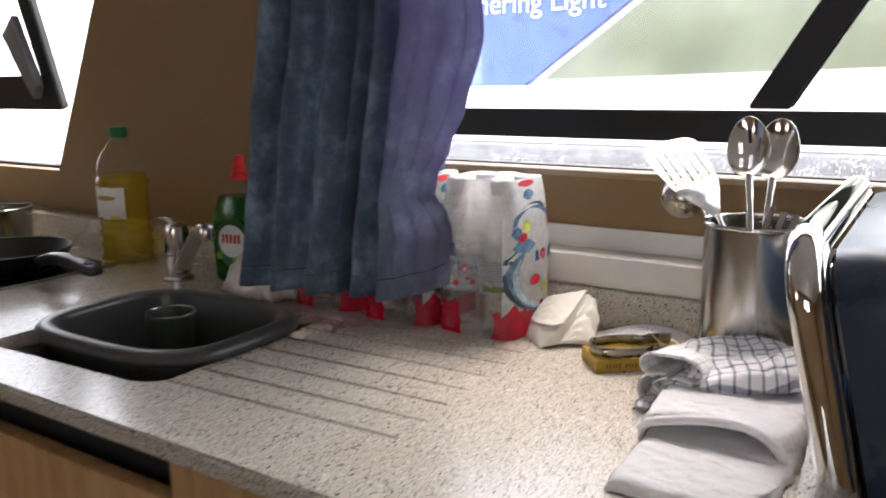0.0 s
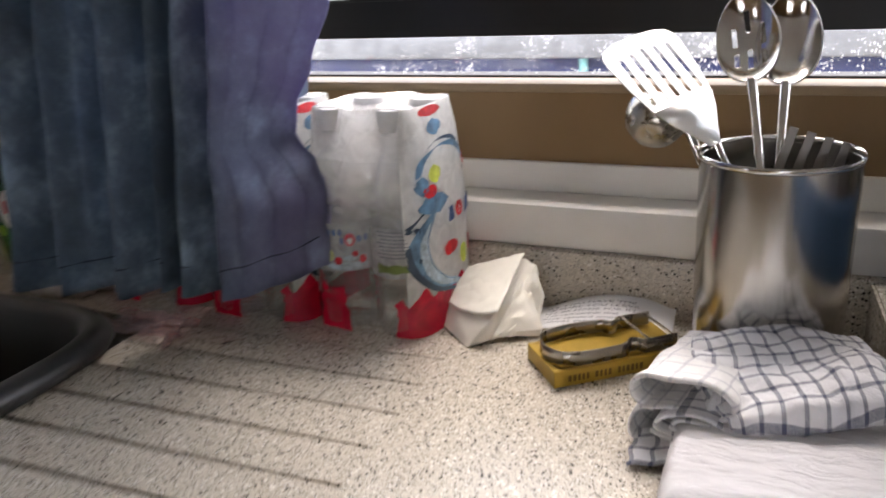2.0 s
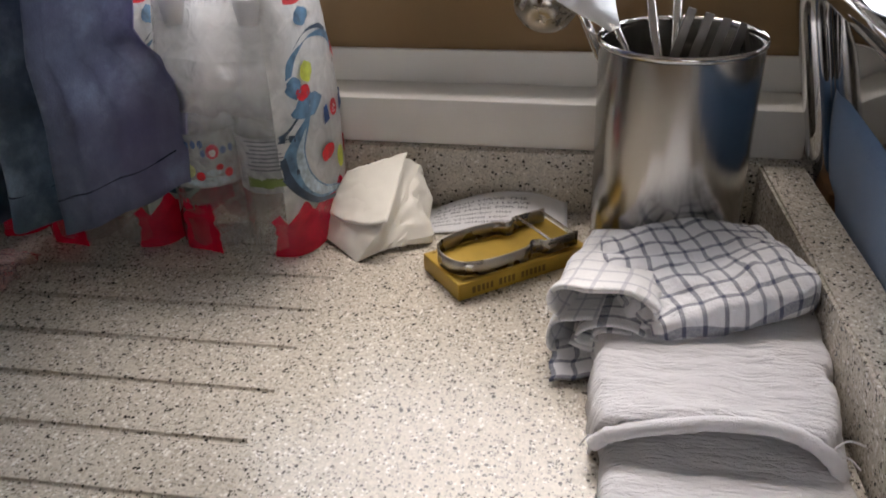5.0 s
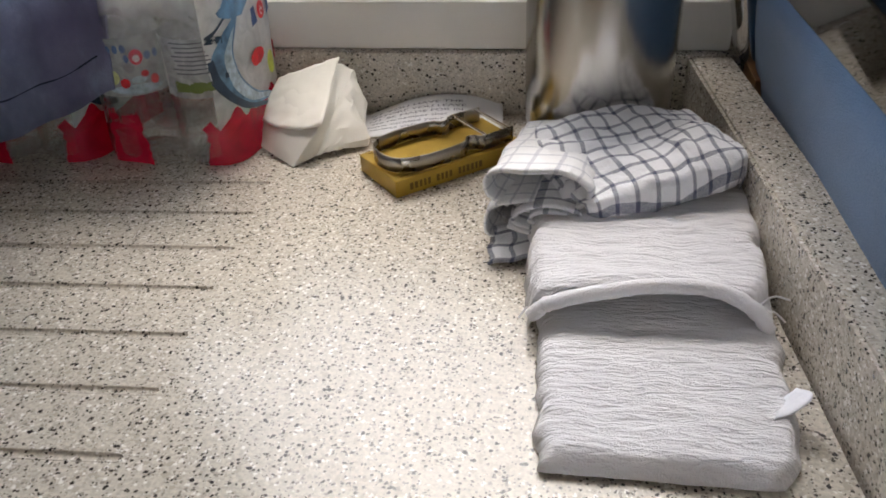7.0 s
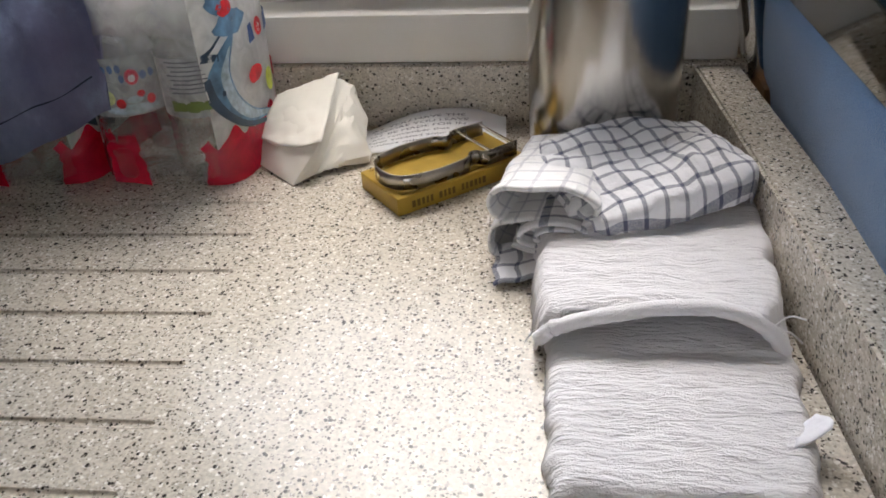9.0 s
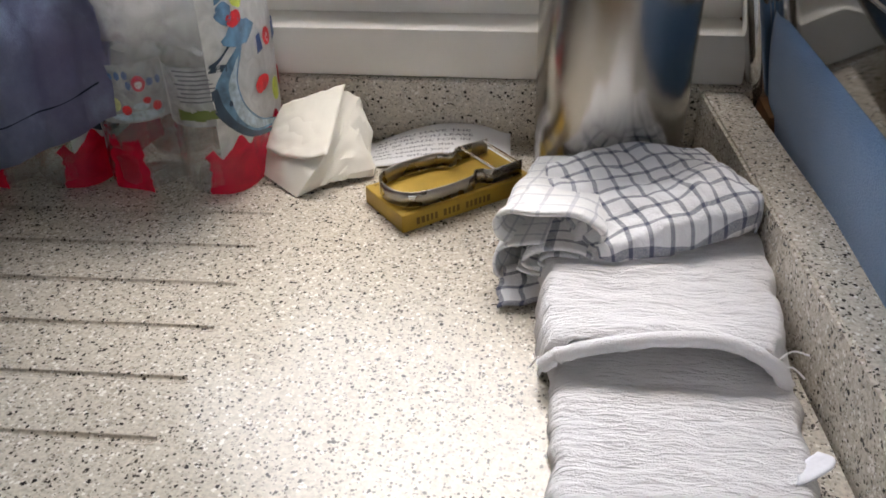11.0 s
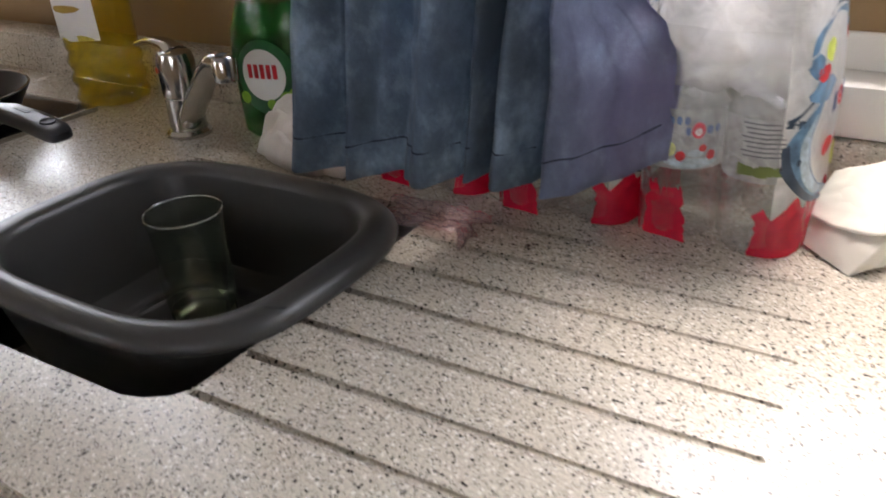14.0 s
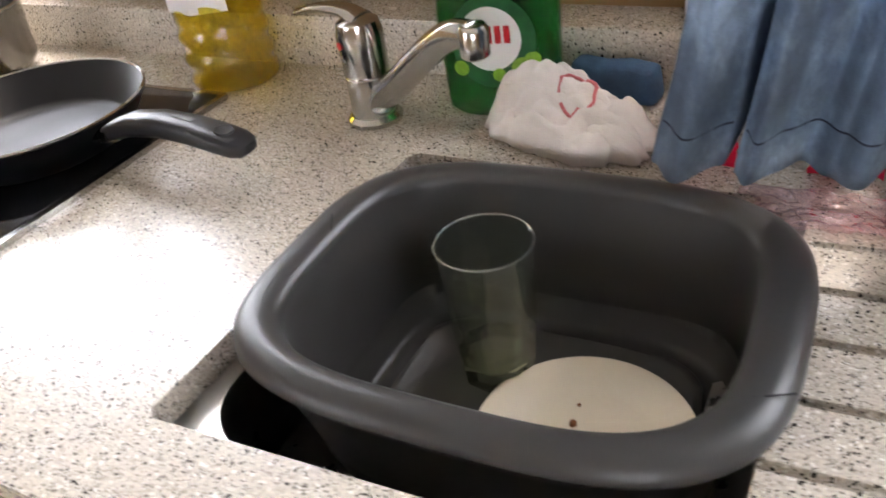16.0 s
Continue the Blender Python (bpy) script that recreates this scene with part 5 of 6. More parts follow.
# ---- instruction sheet ----
paper = thing("instruction_sheet", (-0.262, 0.021, TOP), "curled white sheet of printed instructions beside the upstand", "paper", "", 4)


def paper_point(u, v):
    x = -0.075 + 0.135 * u
    y = -0.030 + 0.046 * v - 0.006 * math.sin(u * 3) + 0.012 * u
    z = 0.001 + 0.010 * max(0.0, math.sin(math.pi * (u * 1.15 - 0.12))) * (0.4 + v) + 0.010 * v * u
    return Vector((x, y, z))


solid(part("page", sheet(paper_point, 28, 10), SHEET, paper, "", 60), 0.0004, -1)
for r, words in enumerate(("AT YOU HAVE THE", "BEFORE YOU LEAVE", "NT BE MADE FOR IN", "ase remember that", "have vacated your", "unless otherwise")):
    tc = bpy.data.curves.new("words", "FONT")
    tc.body, tc.size = words, 1.0
    holder_ob = new("words", tc)
    wm = bpy.data.meshes.new_from_object(holder_ob.evaluated_get(bpy.context.evaluated_depsgraph_get()))
    bpy.data.objects.remove(holder_ob)
    wide = max(v.co.x for v in wm.vertices)
    for v in wm.vertices:
        v.co = paper_point(0.12 + 0.02 * (r % 2) + (0.62 if r < 3 else 0.50) * v.co.x / wide, 0.78 - 0.115 * r + 0.085 * v.co.y) + Vector((0, -0.0002, 0.0006))
    wm.materials.append(INK)
    line = new("printed_words", wm)
    line.parent = paper
    line["label"] = "line of grey printed words"

# ---- gold box with steel cutter ----
ANG = 40.0
gold = thing("gold_box", (-0.272, -0.117, TOP), "small gold cardboard box lying on the worktop", "box", "", ANG)
gb = box(0.0, 0.118, 0.0, 0.058, 0.0, 0.0145, 0.0006, 1)
part("carton", gb, GOLD, gold, "", 30)
part("printed_line", box(0.006, 0.112, 0.004, 0.0048, 0.0146, 0.0149), GOLDINK, gold, "dark border line", 0)
part("printed_line", box(0.006, 0.112, 0.0535, 0.0543, 0.0146, 0.0149), GOLDINK, gold, "dark border line", 0)
x = 0.012
for k in range(17):
    w = 0.0016 + 0.0012 * random.random()
    if k not in (5, 10):
        part("letter_bar", box(x, x + w, -0.0004, 0.0, 0.0040, 0.0095), GOLDINK, gold, "unreadable print bar", 0)
    x += w + 0.0017
cutter = thing("steel_cutter", (-0.272, -0.117, TOP + 0.0152), "bent steel strip kitchen cutter with two cross wires", "kitchen tool", "", ANG)
loop = smooth_path([(0.112, 0.010, 0), (0.085, 0.0095, 0), (0.080, 0.013, 0), (0.074, 0.0145, 0), (0.065, 0.009, 0), (0.035, 0.008, 0), (0.014, 0.014, 0), (0.008, 0.029, 0), (0.014, 0.044, 0), (0.035, 0.050, 0), (0.065, 0.049, 0), (0.074, 0.0435, 0), (0.080, 0.045, 0), (0.085, 0.0485, 0), (0.112, 0.048, 0)], 6)
loop = [Vector((0.112 + (p.x - 0.112) * 1.05, 0.029 + (p.y - 0.029) * 1.24, 0)) for p in loop]
st_b = rings([[(p.x, p.y, z) for p in loop] for z in (0.0, 0.006, 0.012)], False)
solid(part("steel_strip", st_b, WORN, cutter, "", 60), 0.0011, 0)
part("cross_wire", sweep([(0.086, 0.0045, 0.0108), (0.086, 0.0535, 0.0108)], 0.0013, 8), POLISHED, cutter)
part("cross_wire", sweep([(0.108, 0.0045, 0.0108), (0.108, 0.0535, 0.0108)], 0.0013, 8), POLISHED, cutter)

# ---- utensil holder with utensils ----
PX, PY = -0.1235, -0.0155
holder = thing("utensil_holder", (PX, PY, TOP), "brushed stainless steel utensil holder full of utensils", "utensil holder")
part("can", lathe([(0.0555, 0.0015), (0.0572, 0.003), (0.0585, 0.172), (0.0580, 0.1725), (0.0570, 0.172), (0.0560, 0.006)], 72), STEEL, holder, "", 40)
part("rolled_rim", lathe([(0.0578, 0.1722), (0.0592, 0.1728), (0.0600, 0.1745), (0.0598, 0.1765), (0.0588, 0.1775), (0.0574, 0.1768), (0.0568, 0.1745), (0.0578, 0.1722)], 72), POLISHED, holder, "bright rolled rim", 60)
part("base", lathe([(0.0, 0.0), (0.0555, 0.0), (0.0562, 0.003), (0.0558, 0.006), (0.0, 0.005)], 72), STEEL, holder, "", 40)


def spoon_bowl(ax, az, depth, slots):
    """A spoon head, its tip up; dished away from the viewer; slots cut through."""
    bm = bmesh.new()
    nr, ns = 36, 140

    def pt(r, t):
        x, z = ax * r * math.cos(t) * (1 - 0.12 * math.sin(t)), az * r * math.sin(t)
        return (x, depth * (1 - r * r), z)

    mid = bm.verts.new(pt(0, 0))
    vs = [[bm.verts.new(pt((k + 1) / nr, 2 * math.pi * i / ns)) for i in range(ns)] for k in range(nr)]
    for i in range(ns):
        bm.faces.new((mid, vs[0][i], vs[0][(i + 1) % ns]))
        for k in range(nr - 1):
            bm.faces.new((vs[k][i], vs[k + 1][i], vs[k + 1][(i + 1) % ns], vs[k][(i + 1) % ns]))
    if slots:
        kill = []
        for f in bm.faces:
            c = f.calc_center_median()
            for sx, sz, w, h in slots:
                if abs(c.x - sx) < w and abs(c.z - sz) < h:
                    kill.append(f)
                    break
        bmesh.ops.delete(bm, geom=kill, context="FACES")
    bmesh.ops.recalc_face_normals(bm, faces=list(bm.faces))
    return bm


def aim(base, tip, twist=0.0):
    """A pose at base whose local z runs to tip; y stays away from the viewer."""
    d = (Vector(tip) - Vector(base)).normalized()
    side = Vector((0, 1, 0)).cross(d).normalized()
    fwd = d.cross(side).normalized()
    return Matrix.Translation(base) @ Matrix((side, fwd, d)).transposed().to_4x4() @ pose(0, 0, 0, 0, 0, twist)


def utensil(name, base, tip, label, twist=0.0):
    ob = new(name)
    ob.empty_display_size = 0.02
    ob.matrix_basis = aim(base, tip, twist)
    return tagged(ob, label, "utensil", "kitchen utensils"), (Vector(tip) - Vector(base)).length


base_z = TOP + 0.0065
sp1, ln = utensil("slotted_spoon", (PX + 0.016, PY - 0.044, base_z), (-0.1665, 0.088, 1.189), "polished steel slotted serving spoon in the holder")
hd = part("spoon_head", moved(spoon_bowl(0.0255, 0.040, 0.012, [(0, 0.017, 0.0022, 0.009), (0, -0.017, 0.0022, 0.009), (-0.0115, 0.004, 0.002, 0.008), (0.0115, 0.004, 0.002, 0.008), (-0.011, -0.017, 0.002, 0.006), (0.011, -0.017, 0.002, 0.006)]), pose(0, 0, ln - 0.040)), POLISHED, sp1, "", 60)
solid(hd, 0.0014, 0)
part("handle", sweep([(0, 0.0, ln - 0.078), (0, 0.0, ln - 0.10), (0, 0, ln - 0.16), (0, 0, 0.0)], [0.0048, 0.0046, 0.0050, 0.0060], 14, 0.75), POLISHED, sp1)
sp2, ln = utensil("serving_spoon", (PX + 0.002, PY - 0.040, base_z), (-0.1275, 0.094, 1.187), "polished steel serving spoon in the holder")
solid(part("spoon_head", moved(spoon_bowl(0.0255, 0.040, 0.012, None), pose(0, 0, ln - 0.040)), POLISHED, sp2, "", 60), 0.0014, 0)
part("handle", sweep([(0, 0.0, ln - 0.078), (0, 0.0, ln - 0.10), (0, 0, ln - 0.16), (0, 0, 0.0)], [0.0048, 0.0046, 0.0050, 0.0060], 14, 0.75), POLISHED, sp2)


def turner_blade():
    """A slotted turner blade, wide rounded end up."""
    W, H = 0.037, 0.074
    out = [(-0.029, 0.0), (-0.034, 0.026), (-W, 0.054), (-W + 0.001, 0.063), (-W + 0.006, 0.069), (-W + 0.016, 0.0725), (0.0, H), (W - 0.016, 0.0725), (W - 0.006, 0.069), (W - 0.001, 0.063), (W, 0.054), (0.034, 0.026), (0.029, 0.0)]
    holes = [rrect(x - 0.0021, x + 0.0021, 0.006, 0.060 - abs(x) * 0.15, 0.0020, 4) for x in (-0.0236, -0.0118, 0.0, 0.0118, 0.0236)]
    return plate(out, holes, 0.0012, "y", 0.0)


NECK = Vector((-0.171, -0.012, 1.080))
tn, ln = utensil("slotted_turner", (PX + 0.036, PY - 0.010, base_z), NECK, "polished steel slotted turner leaning out of the holder")
part("handle", sweep([(0, 0, 0.0), (0, 0, ln - 0.05), (0, 0, ln)], [0.0060, 0.0050, 0.0045], 14, 0.75), POLISHED, tn)
across = Vector((0.60, 0.70, 0.20)).normalized()
bend = Vector((-0.198, -0.005, 1.112))
rise = (Vector((-0.249, 0.001, 1.145)) - bend)
rise = (rise - across * rise.dot(across)).normalized()
bl = part("blade", turner_blade(), SATIN, tn, "", 30)
bl.matrix_basis = tn.matrix_basis.inverted() @ (Matrix.Translation(bend) @ Matrix((across, rise.cross(across), rise)).transposed().to_4x4())
web = []
for f, w in ((0.0, 0.029), (0.35, 0.022), (0.7, 0.012), (1.0, 0.005)):
    mid = bend.lerp(NECK, f)
    web.append([mid - across * w, mid + across * w])
wb = part("neck", rings(web, False), SATIN, tn, "bent steel neck", 60)
wb.matrix_basis = tn.matrix_basis.inverted()
solid(wb, 0.0014, 0)
ld, ln = utensil("ladle", (PX + 0.010, PY + 0.030, base_z), (-0.206, 0.030, 1.100), "steel ladle leaning behind the turner")
part("handle", sweep([(0, 0, 0.0), (0, 0, ln)], [0.0055, 0.0045], 12, 0.6), POLISHED, ld)
cupb = lathe([(0.001, -0.024), (0.014, -0.020), (0.023, -0.009), (0.026, 0.003)], 28)
cup = part("cup", cupb, WORN, ld)
cup.matrix_basis = ld.matrix_basis.inverted() @ pose(-0.226, 0.032, 1.090, -65, 15, 0)
solid(cup, 0.0012, 0)
ms, ln = utensil("fish_slice", (PX - 0.020, PY + 0.016, base_z), (-0.094, 0.018, 1.083), "dark slotted slice with its prongs just above the holder")
slice_head = part("slice_head", box(-0.026, 0.0285, -0.0008, 0.0008, ln - 0.075, ln - 0.04, 0.0004, 1), SHADOWSTEEL, ms, "", 30)
for k in range(4):
    part("prong", box(-0.026 + 0.0135 * k, -0.019 + 0.0135 * k, -0.0008, 0.0008, ln - 0.041, ln, 0.0004, 1), SHADOWSTEEL, slice_head, "", 30)
part("handle", sweep([(0, 0, 0), (0, 0, ln - 0.07)], 0.005, 12, 0.6), POLISHED, ms)

# ---- cloths ----
crep = thing("crepe_cloth", (-0.105, -0.235, TOP), "folded white crepe cotton cloth lying along the upstand", "cloth")


def layer(x0l, x0r, y0, x1l, x1r, y1, zf, seed, amp=0.0018, nu=44, nv=60, lifted=False):
    """A folded cloth layer from its front edge (y0) to its back (y1), with a rolled rim."""
    def f(u, v):
        xl, xr = x0l + (x1l - x0l) * v, x0r + (x1r - x0r) * v
        e = 0.004 * N(v * 9, seed)
        x = xl + e + (xr - xl - e + 0.004 * N(v * 8, seed + 3)) * u
        y = y0 + (y1 - y0) * v + 0.004 * N(u * 4, seed + 6) * (1 - v)
        x -= 0.011 * max(0.0, 1 - v / 0.22) ** 2 * max(0.0, (u - 0.5) / 0.5)
        rim = min(1.0, u / 0.05, (1 - u) / 0.06, 1.0 if lifted and 0.1 < u < 0.9 else (v + (0.03 if lifted else 0.0)) / 0.06, (1 - v) / 0.03)
        rim = max(0.0, rim)
        z = zf(u, v) * (1 - (1 - rim) ** 2.2) + amp * N(x * 60, y * 130, seed) + 0.001
        return (x, y, max(0.0012, z))
    return sheet(f, nu, nv, lambda u, v: (u * 0.12, v * abs(y1 - y0)))


lower = layer(-0.053, 0.068, -0.139, -0.056, 0.077, 0.0, lambda u, v: 0.0085 + 0.002 * math.sin(u * 3) + 0.002 * N(u * 4, v * 5) + 0.022 * max(0.0, v - 0.7), 1.0)
solid(part("lower_fold", lower, CREPE, crep, "", 80), 0.0018, 1)
upper = layer(-0.062, 0.074, -0.030, -0.068, 0.084, 0.115, lambda u, v: 0.027 + 0.003 * N(u * 3, v * 4, 2) + 0.007 * math.exp(-((v - 0.05) / 0.06) ** 2) * math.sin(math.pi * min(1, u * 1.05)), 5.0, lifted=True)
solid(part("upper_fold", upper, CREPE, crep, "", 80), 0.0018, 1)
roll = smooth_path([(-0.061, -0.033, 0.012), (-0.050, -0.035, 0.023), (-0.022, -0.032, 0.030), (0.010, -0.030, 0.0345), (0.040, -0.030, 0.033), (0.060, -0.034, 0.024), (0.069, -0.036, 0.012)], 7)
part("hem_roll", sweep([p + Vector((0.0015 * N(i), 0.0015 * N(i * 0.7, 3), 0.0008 * N(i, 5))) for i, p in enumerate(roll)], [0.0044 + 0.0010 * N(i * 0.9, 4) for i in range(len(roll))], 12), CREPE, crep, "thick rolled hem")
for k, (a, b) in enumerate((((0.062, -0.030, 0.022), (0.080, -0.026, 0.026)), ((0.064, -0.034, 0.020), (0.077, -0.036, 0.018)), ((-0.058, -0.034, 0.016), (-0.068, -0.033, 0.010)))):
    m_ = (Vector(a) + Vector(b)) / 2 + Vector((0, 0.003, 0.003))
    part("loose_thread", sweep(smooth_path([a, m_, b], 4), 0.0006, 5), CREPE, crep, "loose thread")
tag = sheet(lambda u, v: (0.058 + 0.016 * u + 0.002 * math.sin(4 * v), -0.106 + 0.016 * v + 0.005 * u, 0.009 + 0.009 * u * u + 0.004 * math.sin(3 * v + 1)), 8, 8)
solid(part("care_label", tag, M("white_satin_label", (0.8, 0.8, 0.84), 0.5), crep, "small white care label"), 0.0006, 0)

towel = thing("tea_towel", (-0.100, -0.120, TOP), "white tea towel with dark blue checks, folded on crepe cloth", "tea towel")


def towel_point(u, v):
    """The top fold: u from its rolled end to the far tip, v front to back."""
    a, b, c, d = Vector((-0.038, -0.076, 0.036)), Vector((0.080, -0.032, 0.055)), Vector((0.040, 0.080, 0.050)), Vector((-0.082, 0.030, 0.053))
    p = a.lerp(b, u).lerp(d.lerp(c, u), v)
    k = max(0.0, abs(2 * u - 1) ** 3 + abs(2 * v - 1) ** 3 - 1.0)
    p = p.lerp(Vector((0.0, 0.0, 0.045)), 0.16 * k)
    swell = math.sin(math.pi * min(1, max(0, u))) ** 0.6 * math.sin(math.pi * v) ** 0.6
    z = p.z + 0.007 * swell + 0.006 * N(u * 2.2, v * 2.6, 2) + 0.006 * (abs(N(u * 3.0 + v, v * 4.2, 8)) - 0.2) + 0.0018 * N(u * 12, v * 12, 3)
    z += 0.007 * math.exp(-((u - 0.80) / 0.09) ** 2 - ((v - 0.42) / 0.16) ** 2) + 0.005 * math.exp(-((u - 0.62) / 0.07) ** 2 - ((v - 0.22) / 0.12) ** 2)
    z -= 0.013 * max(0.0, 1 - v / 0.07) ** 2 + 0.012 * max(0.0, 1 - (1 - v) / 0.10) ** 2 + 0.010 * max(0.0, 1 - (1 - u) / 0.07) ** 2
    return (p.x + 0.005 * N(v * 3, 1, u), p.y + 0.006 * N(u * 4, 6, v) + 0.004 * max(0.0, 1 - v / 0.05) ** 2, z)


tt = part("top_fold", sheet(towel_point, 80, 72, lambda u, v: (u * 0.135 + 0.003 * N(u * 3, v * 3), v * 0.112 + 0.003 * N(u * 3, v * 3, 9))), CHECK, towel, "", 80)
solid(tt, 0.0026, 0)


def under_point(u, v):
    """The folds below the top fold, set back from its front edge."""
    p = Vector((-0.052, -0.058)).lerp(Vector((0.064, -0.022)), u).lerp(Vector((-0.084, 0.040)).lerp(Vector((0.036, 0.084)), u), v)
    rim = max(0.0, min(1.0, u / 0.10, (1 - u) / 0.06, v / 0.10, (1 - v) / 0.1))
    return (p.x + 0.005 * N(v * 4, 3), p.y, 0.026 + 0.018 * (1 - (1 - rim) ** 2.5) + 0.002 * N(u * 5, v * 5, 3))


solid(part("inner_fold", sheet(under_point, 30, 30, lambda u, v: (u * 0.13, v * 0.10)), CHECK, towel, "", 80), 0.004, -1)


def rolled(name, label, mat, ends, widths, heights, turn, shrink, seed, thick):
    """A loosely rolled length of the towel that gapes towards its first end."""
    c0, c1 = Vector(ends[0]), Vector(ends[1])
    axis = (c1 - c0).normalized()
    side = axis.cross(Vector((0, 0, 1))).normalized()

    def f(a, c):
        mid = c0.lerp(c1, a)
        ang = radians(turn[0] + (turn[1] - turn[0]) * c)
        k = (1 - shrink * c) * (1 + 0.10 * N(a * 3, c * 4, seed) + 0.05 * N(a * 9, c * 11, seed + 2))
        w, h = widths[0] + (widths[1] - widths[0]) * a, heights[0] + (heights[1] - heights[0]) * a
        p = mid + side * (w * k * math.cos(ang)) + Vector((0, 0, h * k * math.sin(ang)))
        p += axis * (0.006 * N(c * 6, seed + 5) * (1 - a) + 0.003 * math.cos(ang))
        return Vector((p.x, p.y, max(0.002, p.z)))

    solid(part(name, sheet(f, 26, 70, lambda a, c: (0.004 + a * 0.09, 0.006 + c * 0.15)), mat, towel, label, 80), thick, 0)


rolled("rolled_end", "white rolled end of the towel gaping open", CHECKBACK, ((-0.068, -0.056, 0.043), (-0.046, 0.050, 0.040)), (0.036, 0.032), (0.0155, 0.004), (-100, 240), 0.06, 3.0, 0.0028)
rolled("gathered_fold", "striped gathered fold below the rolled end", CHECK, ((-0.060, -0.064, 0.026), (-0.050, 0.020, 0.030)), (0.029, 0.026), (0.0120, 0.006), (-150, 640), 0.72, 6.0, 0.0020)
rolled("side_fold", "plain side of the roll resting on the worktop", CHECKBACK, ((-0.078, -0.058, 0.019), (-0.060, 0.040, 0.022)), (0.024, 0.022), (0.0175, 0.014), (-30, 290), 0.08, 9.0, 0.0022)
corner = sheet(lambda u, v: (-0.096 + 0.032 * u + 0.003 * N(v * 4, u), -0.084 + 0.036 * v + 0.006 * u, 0.003 + 0.006 * v + 0.004 * u + 0.002 * N(u * 3, v * 3)), 10, 10, lambda u, v: (u * 0.03, v * 0.036))
solid(part("hanging_corner", corner, CHECK, towel, "towel corner resting on the worktop", 80), 0.002, 0)

# ---- seat back beyond the upstand ----
seat = thing("seat_back", (0.075, -0.16, 0.0), "blue upholstered seat back with chrome tube frame", "seat")
LEAN_X = 0.225


def face(y, z, off=0.0):
    """A point on the leaning front of the seat back: y along it, z in the world's height."""
    return Vector((-0.032 + (1.118 - z) * LEAN_X - 0.075 - off + (0.06 - y) * 0.02, y + 0.16, z))


def frame_path():
    pts = []
    y0, y1, z0, z1, r = -0.375, 0.055, 0.62, 1.118, 0.045
    for cy, cz, a0 in ((y1 - r, z1 - r, 0), (y0 + r, z1 - r, 90), (y0 + r, z0 + r, 180), (y1 - r, z0 + r, 270)):
        for k in range(9):
            a = radians(a0 + 90 * k / 8)
            pts.append(face(cy + r * math.cos(a), cz + r * math.sin(a)))
    return pts


part("tube_frame", sweep(frame_path(), 0.0128, 16, 1.0, True, (1, 0, 0)), CHROME, seat, "bright chrome tube", 60)
inset = [p * 1.0 for p in frame_path()]
cen = sum(inset, Vector()) / len(inset)
ins2 = [cen + (p - cen) * 0.968 + Vector((0.008, 0, 0)) for p in inset]
part("trim_bead", sweep(ins2, 0.0035, 10, 1.0, True, (1, 0, 0)), CHROME, seat, "thin chrome bead", 60)


def seat_loop(y0, y1, z1, r, off, e=0.0, z0=0.60, n=8):
    """An outline of the seat back, square below and rounded above, at a depth behind its front."""
    pts = [face(y0 + e, z0, -off)]
    for cy, a0 in ((y0 + e + r, 180), (y1 - e - r, 90)):
        for k in range(n + 1):
            a = radians(a0 - 90 * k / n)
            pts.append(face(cy + r * math.cos(a), z1 - e - r + r * math.sin(a), -off))
    pts.append(face(y1 - e, z0, -off))
    return pts


part("chrome_shell", rings([seat_loop(-0.378, 0.056, 1.1195, 0.046, o, e) for o, e in ((0.000, 0.004), (0.005, 0.001), (0.009, 0.0), (0.013, 0.002), (0.015, 0.006))], False), CHROME, seat, "chrome shell edge", 60)
part("mirror_panel", rings([seat_loop(-0.364, 0.044, 1.106, 0.036, o, e, 1.026) for o, e in ((0.0145, 0.002), (0.013, 0.002), (0.009, 0.010), (0.0085, 0.03))], True, (True, True)), MIRROR, seat, "polished mirror panel", 30)
fb = sheet(lambda u, v: face(-0.366 + 0.412 * u, 0.62 + 0.410 * v, 0.004 - 0.012 * (abs(2 * v - 1) ** 6) - 0.006 * abs(2 * u - 1) ** 8), 24, 24)
solid(part("front_fabric", fb, BLUEFAB, seat, "blue woven fabric facing", 60), 0.006, 1)
part("cushion", rings([seat_loop(-0.376, 0.050, 1.118, 0.045, o, e) for o, e in ((0.0155, 0.012), (0.019, 0.004), (0.040, 0.0), (0.085, 0.0), (0.100, 0.003), (0.104, 0.008))], True, (True, True)), LEATHERSHADED, seat, "cushion border, shaded tone of the blue leathercloth", 50)
part("pad", rings([seat_loop(-0.378, 0.050, 1.120, 0.050, o, e) for o, e in ((0.1045, 0.006), (0.107, 0.001), (0.112, 0.0), (0.125, 0.004), (0.150, 0.016), (0.168, 0.034), (0.176, 0.06))], True, (True, True)), LEATHERLIT, seat, "padded back, lit tone of the blue leathercloth", 50)
part("seat_base", box(0.0, 0.30, -0.20, 0.20, 0.0, 0.60, 0.02), LEATHERSHADED, seat, "seat base, shaded tone of the blue leathercloth")

# ---- boat moored alongside ----
boat = thing("moored_boat", (0.5, 4.2, -0.8), "white and blue motor cruiser moored alongside", "boat")


def hull_band(z0, z1, y0, y1, mat, name, lab, x0=-6.5, x1=9.0):
    return part(name, box(x0, x1, y0, y1, z0 + 0.8, z1 + 0.8, 0.02), mat, boat, lab, 30)


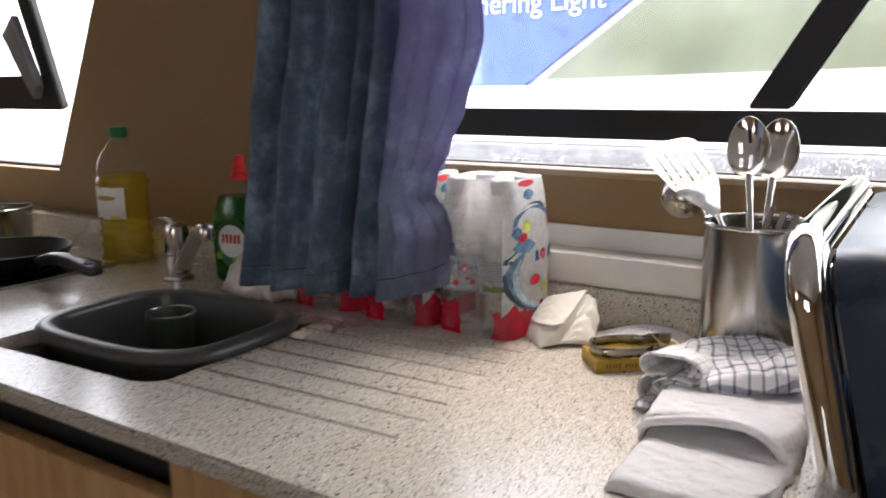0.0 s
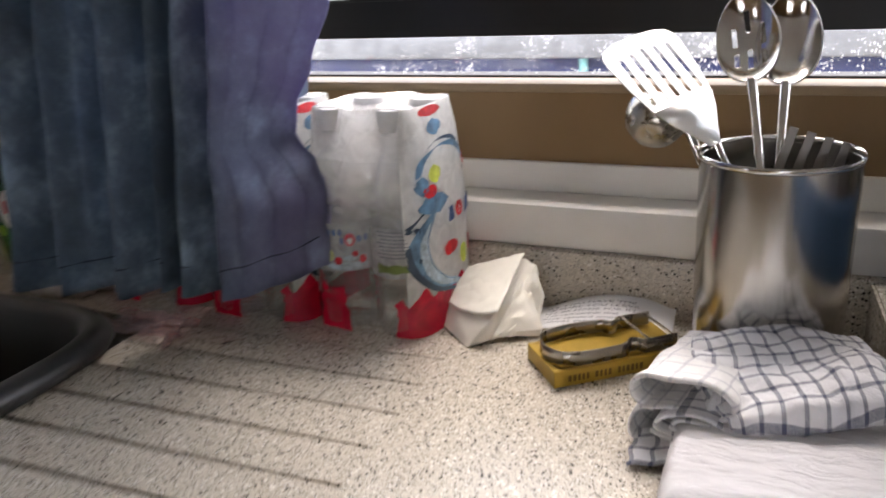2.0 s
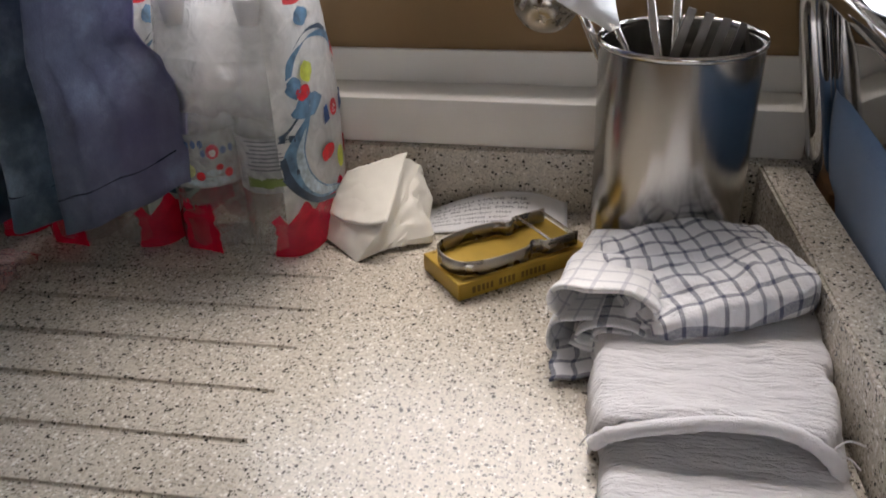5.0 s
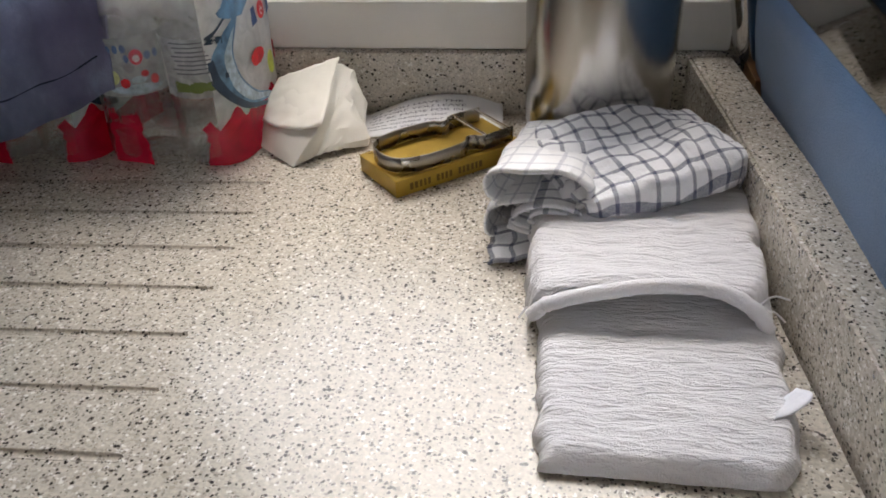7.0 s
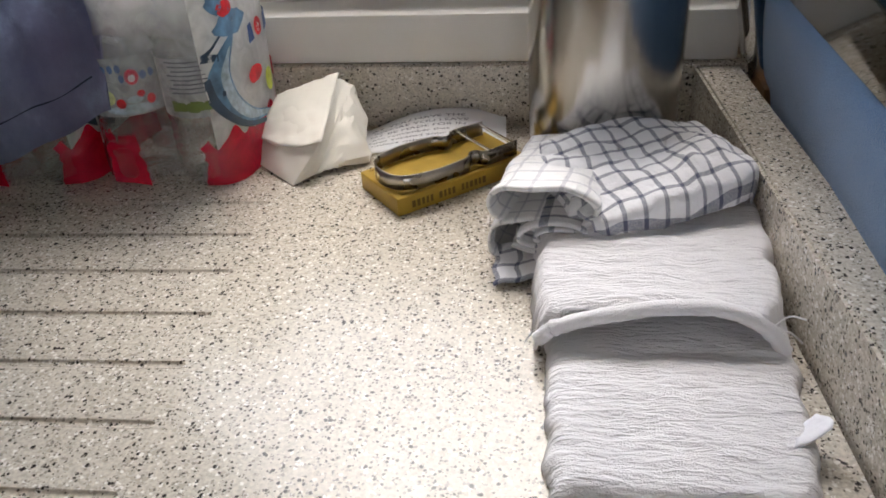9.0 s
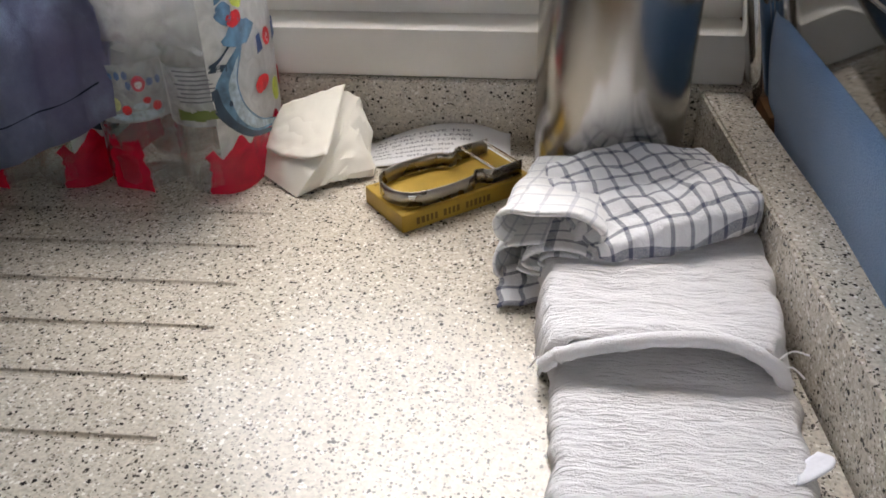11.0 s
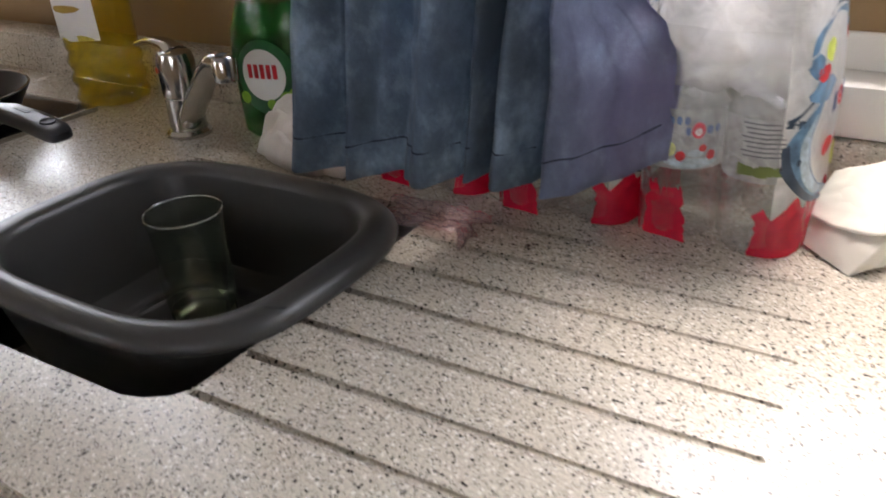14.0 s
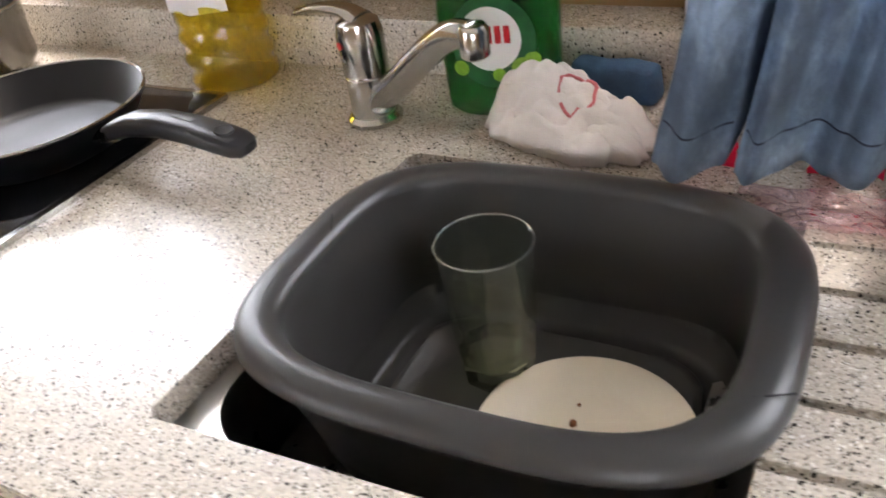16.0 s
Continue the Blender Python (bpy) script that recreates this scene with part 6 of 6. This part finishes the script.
hull_band(-0.85, -0.15, 0.05, 2.4, HULLWHITE, "hull", "white gelcoat hull")
hull_band(-0.15, 0.66, 0.02, 2.4, HULLBLUE, "hull_band", "deep blue hull band")
hull_band(0.66, 0.80, -0.10, 2.4, HULLGREY, "rubbing_strake", "grey scuffed rubbing strake")
hull_band(0.80, 1.21, 0.10, 2.4, HULLWHITE, "topsides", "white gelcoat topsides")
part("fender_line", sweep([(-1.90, -0.004, 0.70), (-1.89, -0.006, 1.0), (-1.90, -0.004, 1.45)], 0.022, 8), M("pale_cyan_rope", (0.25, 0.62, 0.62), 0.7), boat, "pale cyan fender line")
sd = plate([(-4.9, 2.01), (-3.2, 2.01), (-2.15, 2.75), (-1.95, 3.0), (-4.9, 3.0)], [], 0.06, "y", 0.16)
part("cabin_side", sd, PALEHULL, boat, "blue cabin side", 20)
part("cabin_wall", box(-5.0, 9, 0.23, 2.3, 1.95, 3.02, 0.03), HULLWHITE, boat, "white cabin side", 30)
wd = plate([(-3.05, 2.05), (-0.75, 2.10), (-0.75, 3.0), (-1.7, 3.0)], [], 0.03, "y", 0.19)
part("cabin_window", wd, TINTED, boat, "pale tinted raked cabin window", 20)
wd = plate([(-0.6, 2.13), (1.2, 2.17), (1.2, 3.0), (-0.6, 3.0)], [], 0.03, "y", 0.19)
part("cabin_window", wd, TINTED, boat, "pale tinted cabin window", 20)
part("post", box(-0.72, -0.64, 0.12, 0.2, 1.99, 3.02, 0.01), HULLWHITE, boat, "white window post")
tx = bpy.data.curves.new("boat_name", "FONT")
tx.body, tx.size, tx.extrude = "mering Light", 0.21, 0.004
to = new("boat_name", tx)
to.data.materials.append(HULLWHITE)
to.matrix_basis = pose(-3.64, 0.15, 2.52, 90, 0, 0)
dg = bpy.context.evaluated_depsgraph_get()
me = bpy.data.meshes.new_from_object(to.evaluated_get(dg))
bpy.data.objects.remove(to)
nm = new("name_lettering", me)
nm.matrix_basis = pose(-3.64, 0.15, 2.52, 90, 0, 0)
nm.parent = boat
nm["label"] = "white painted lettering"
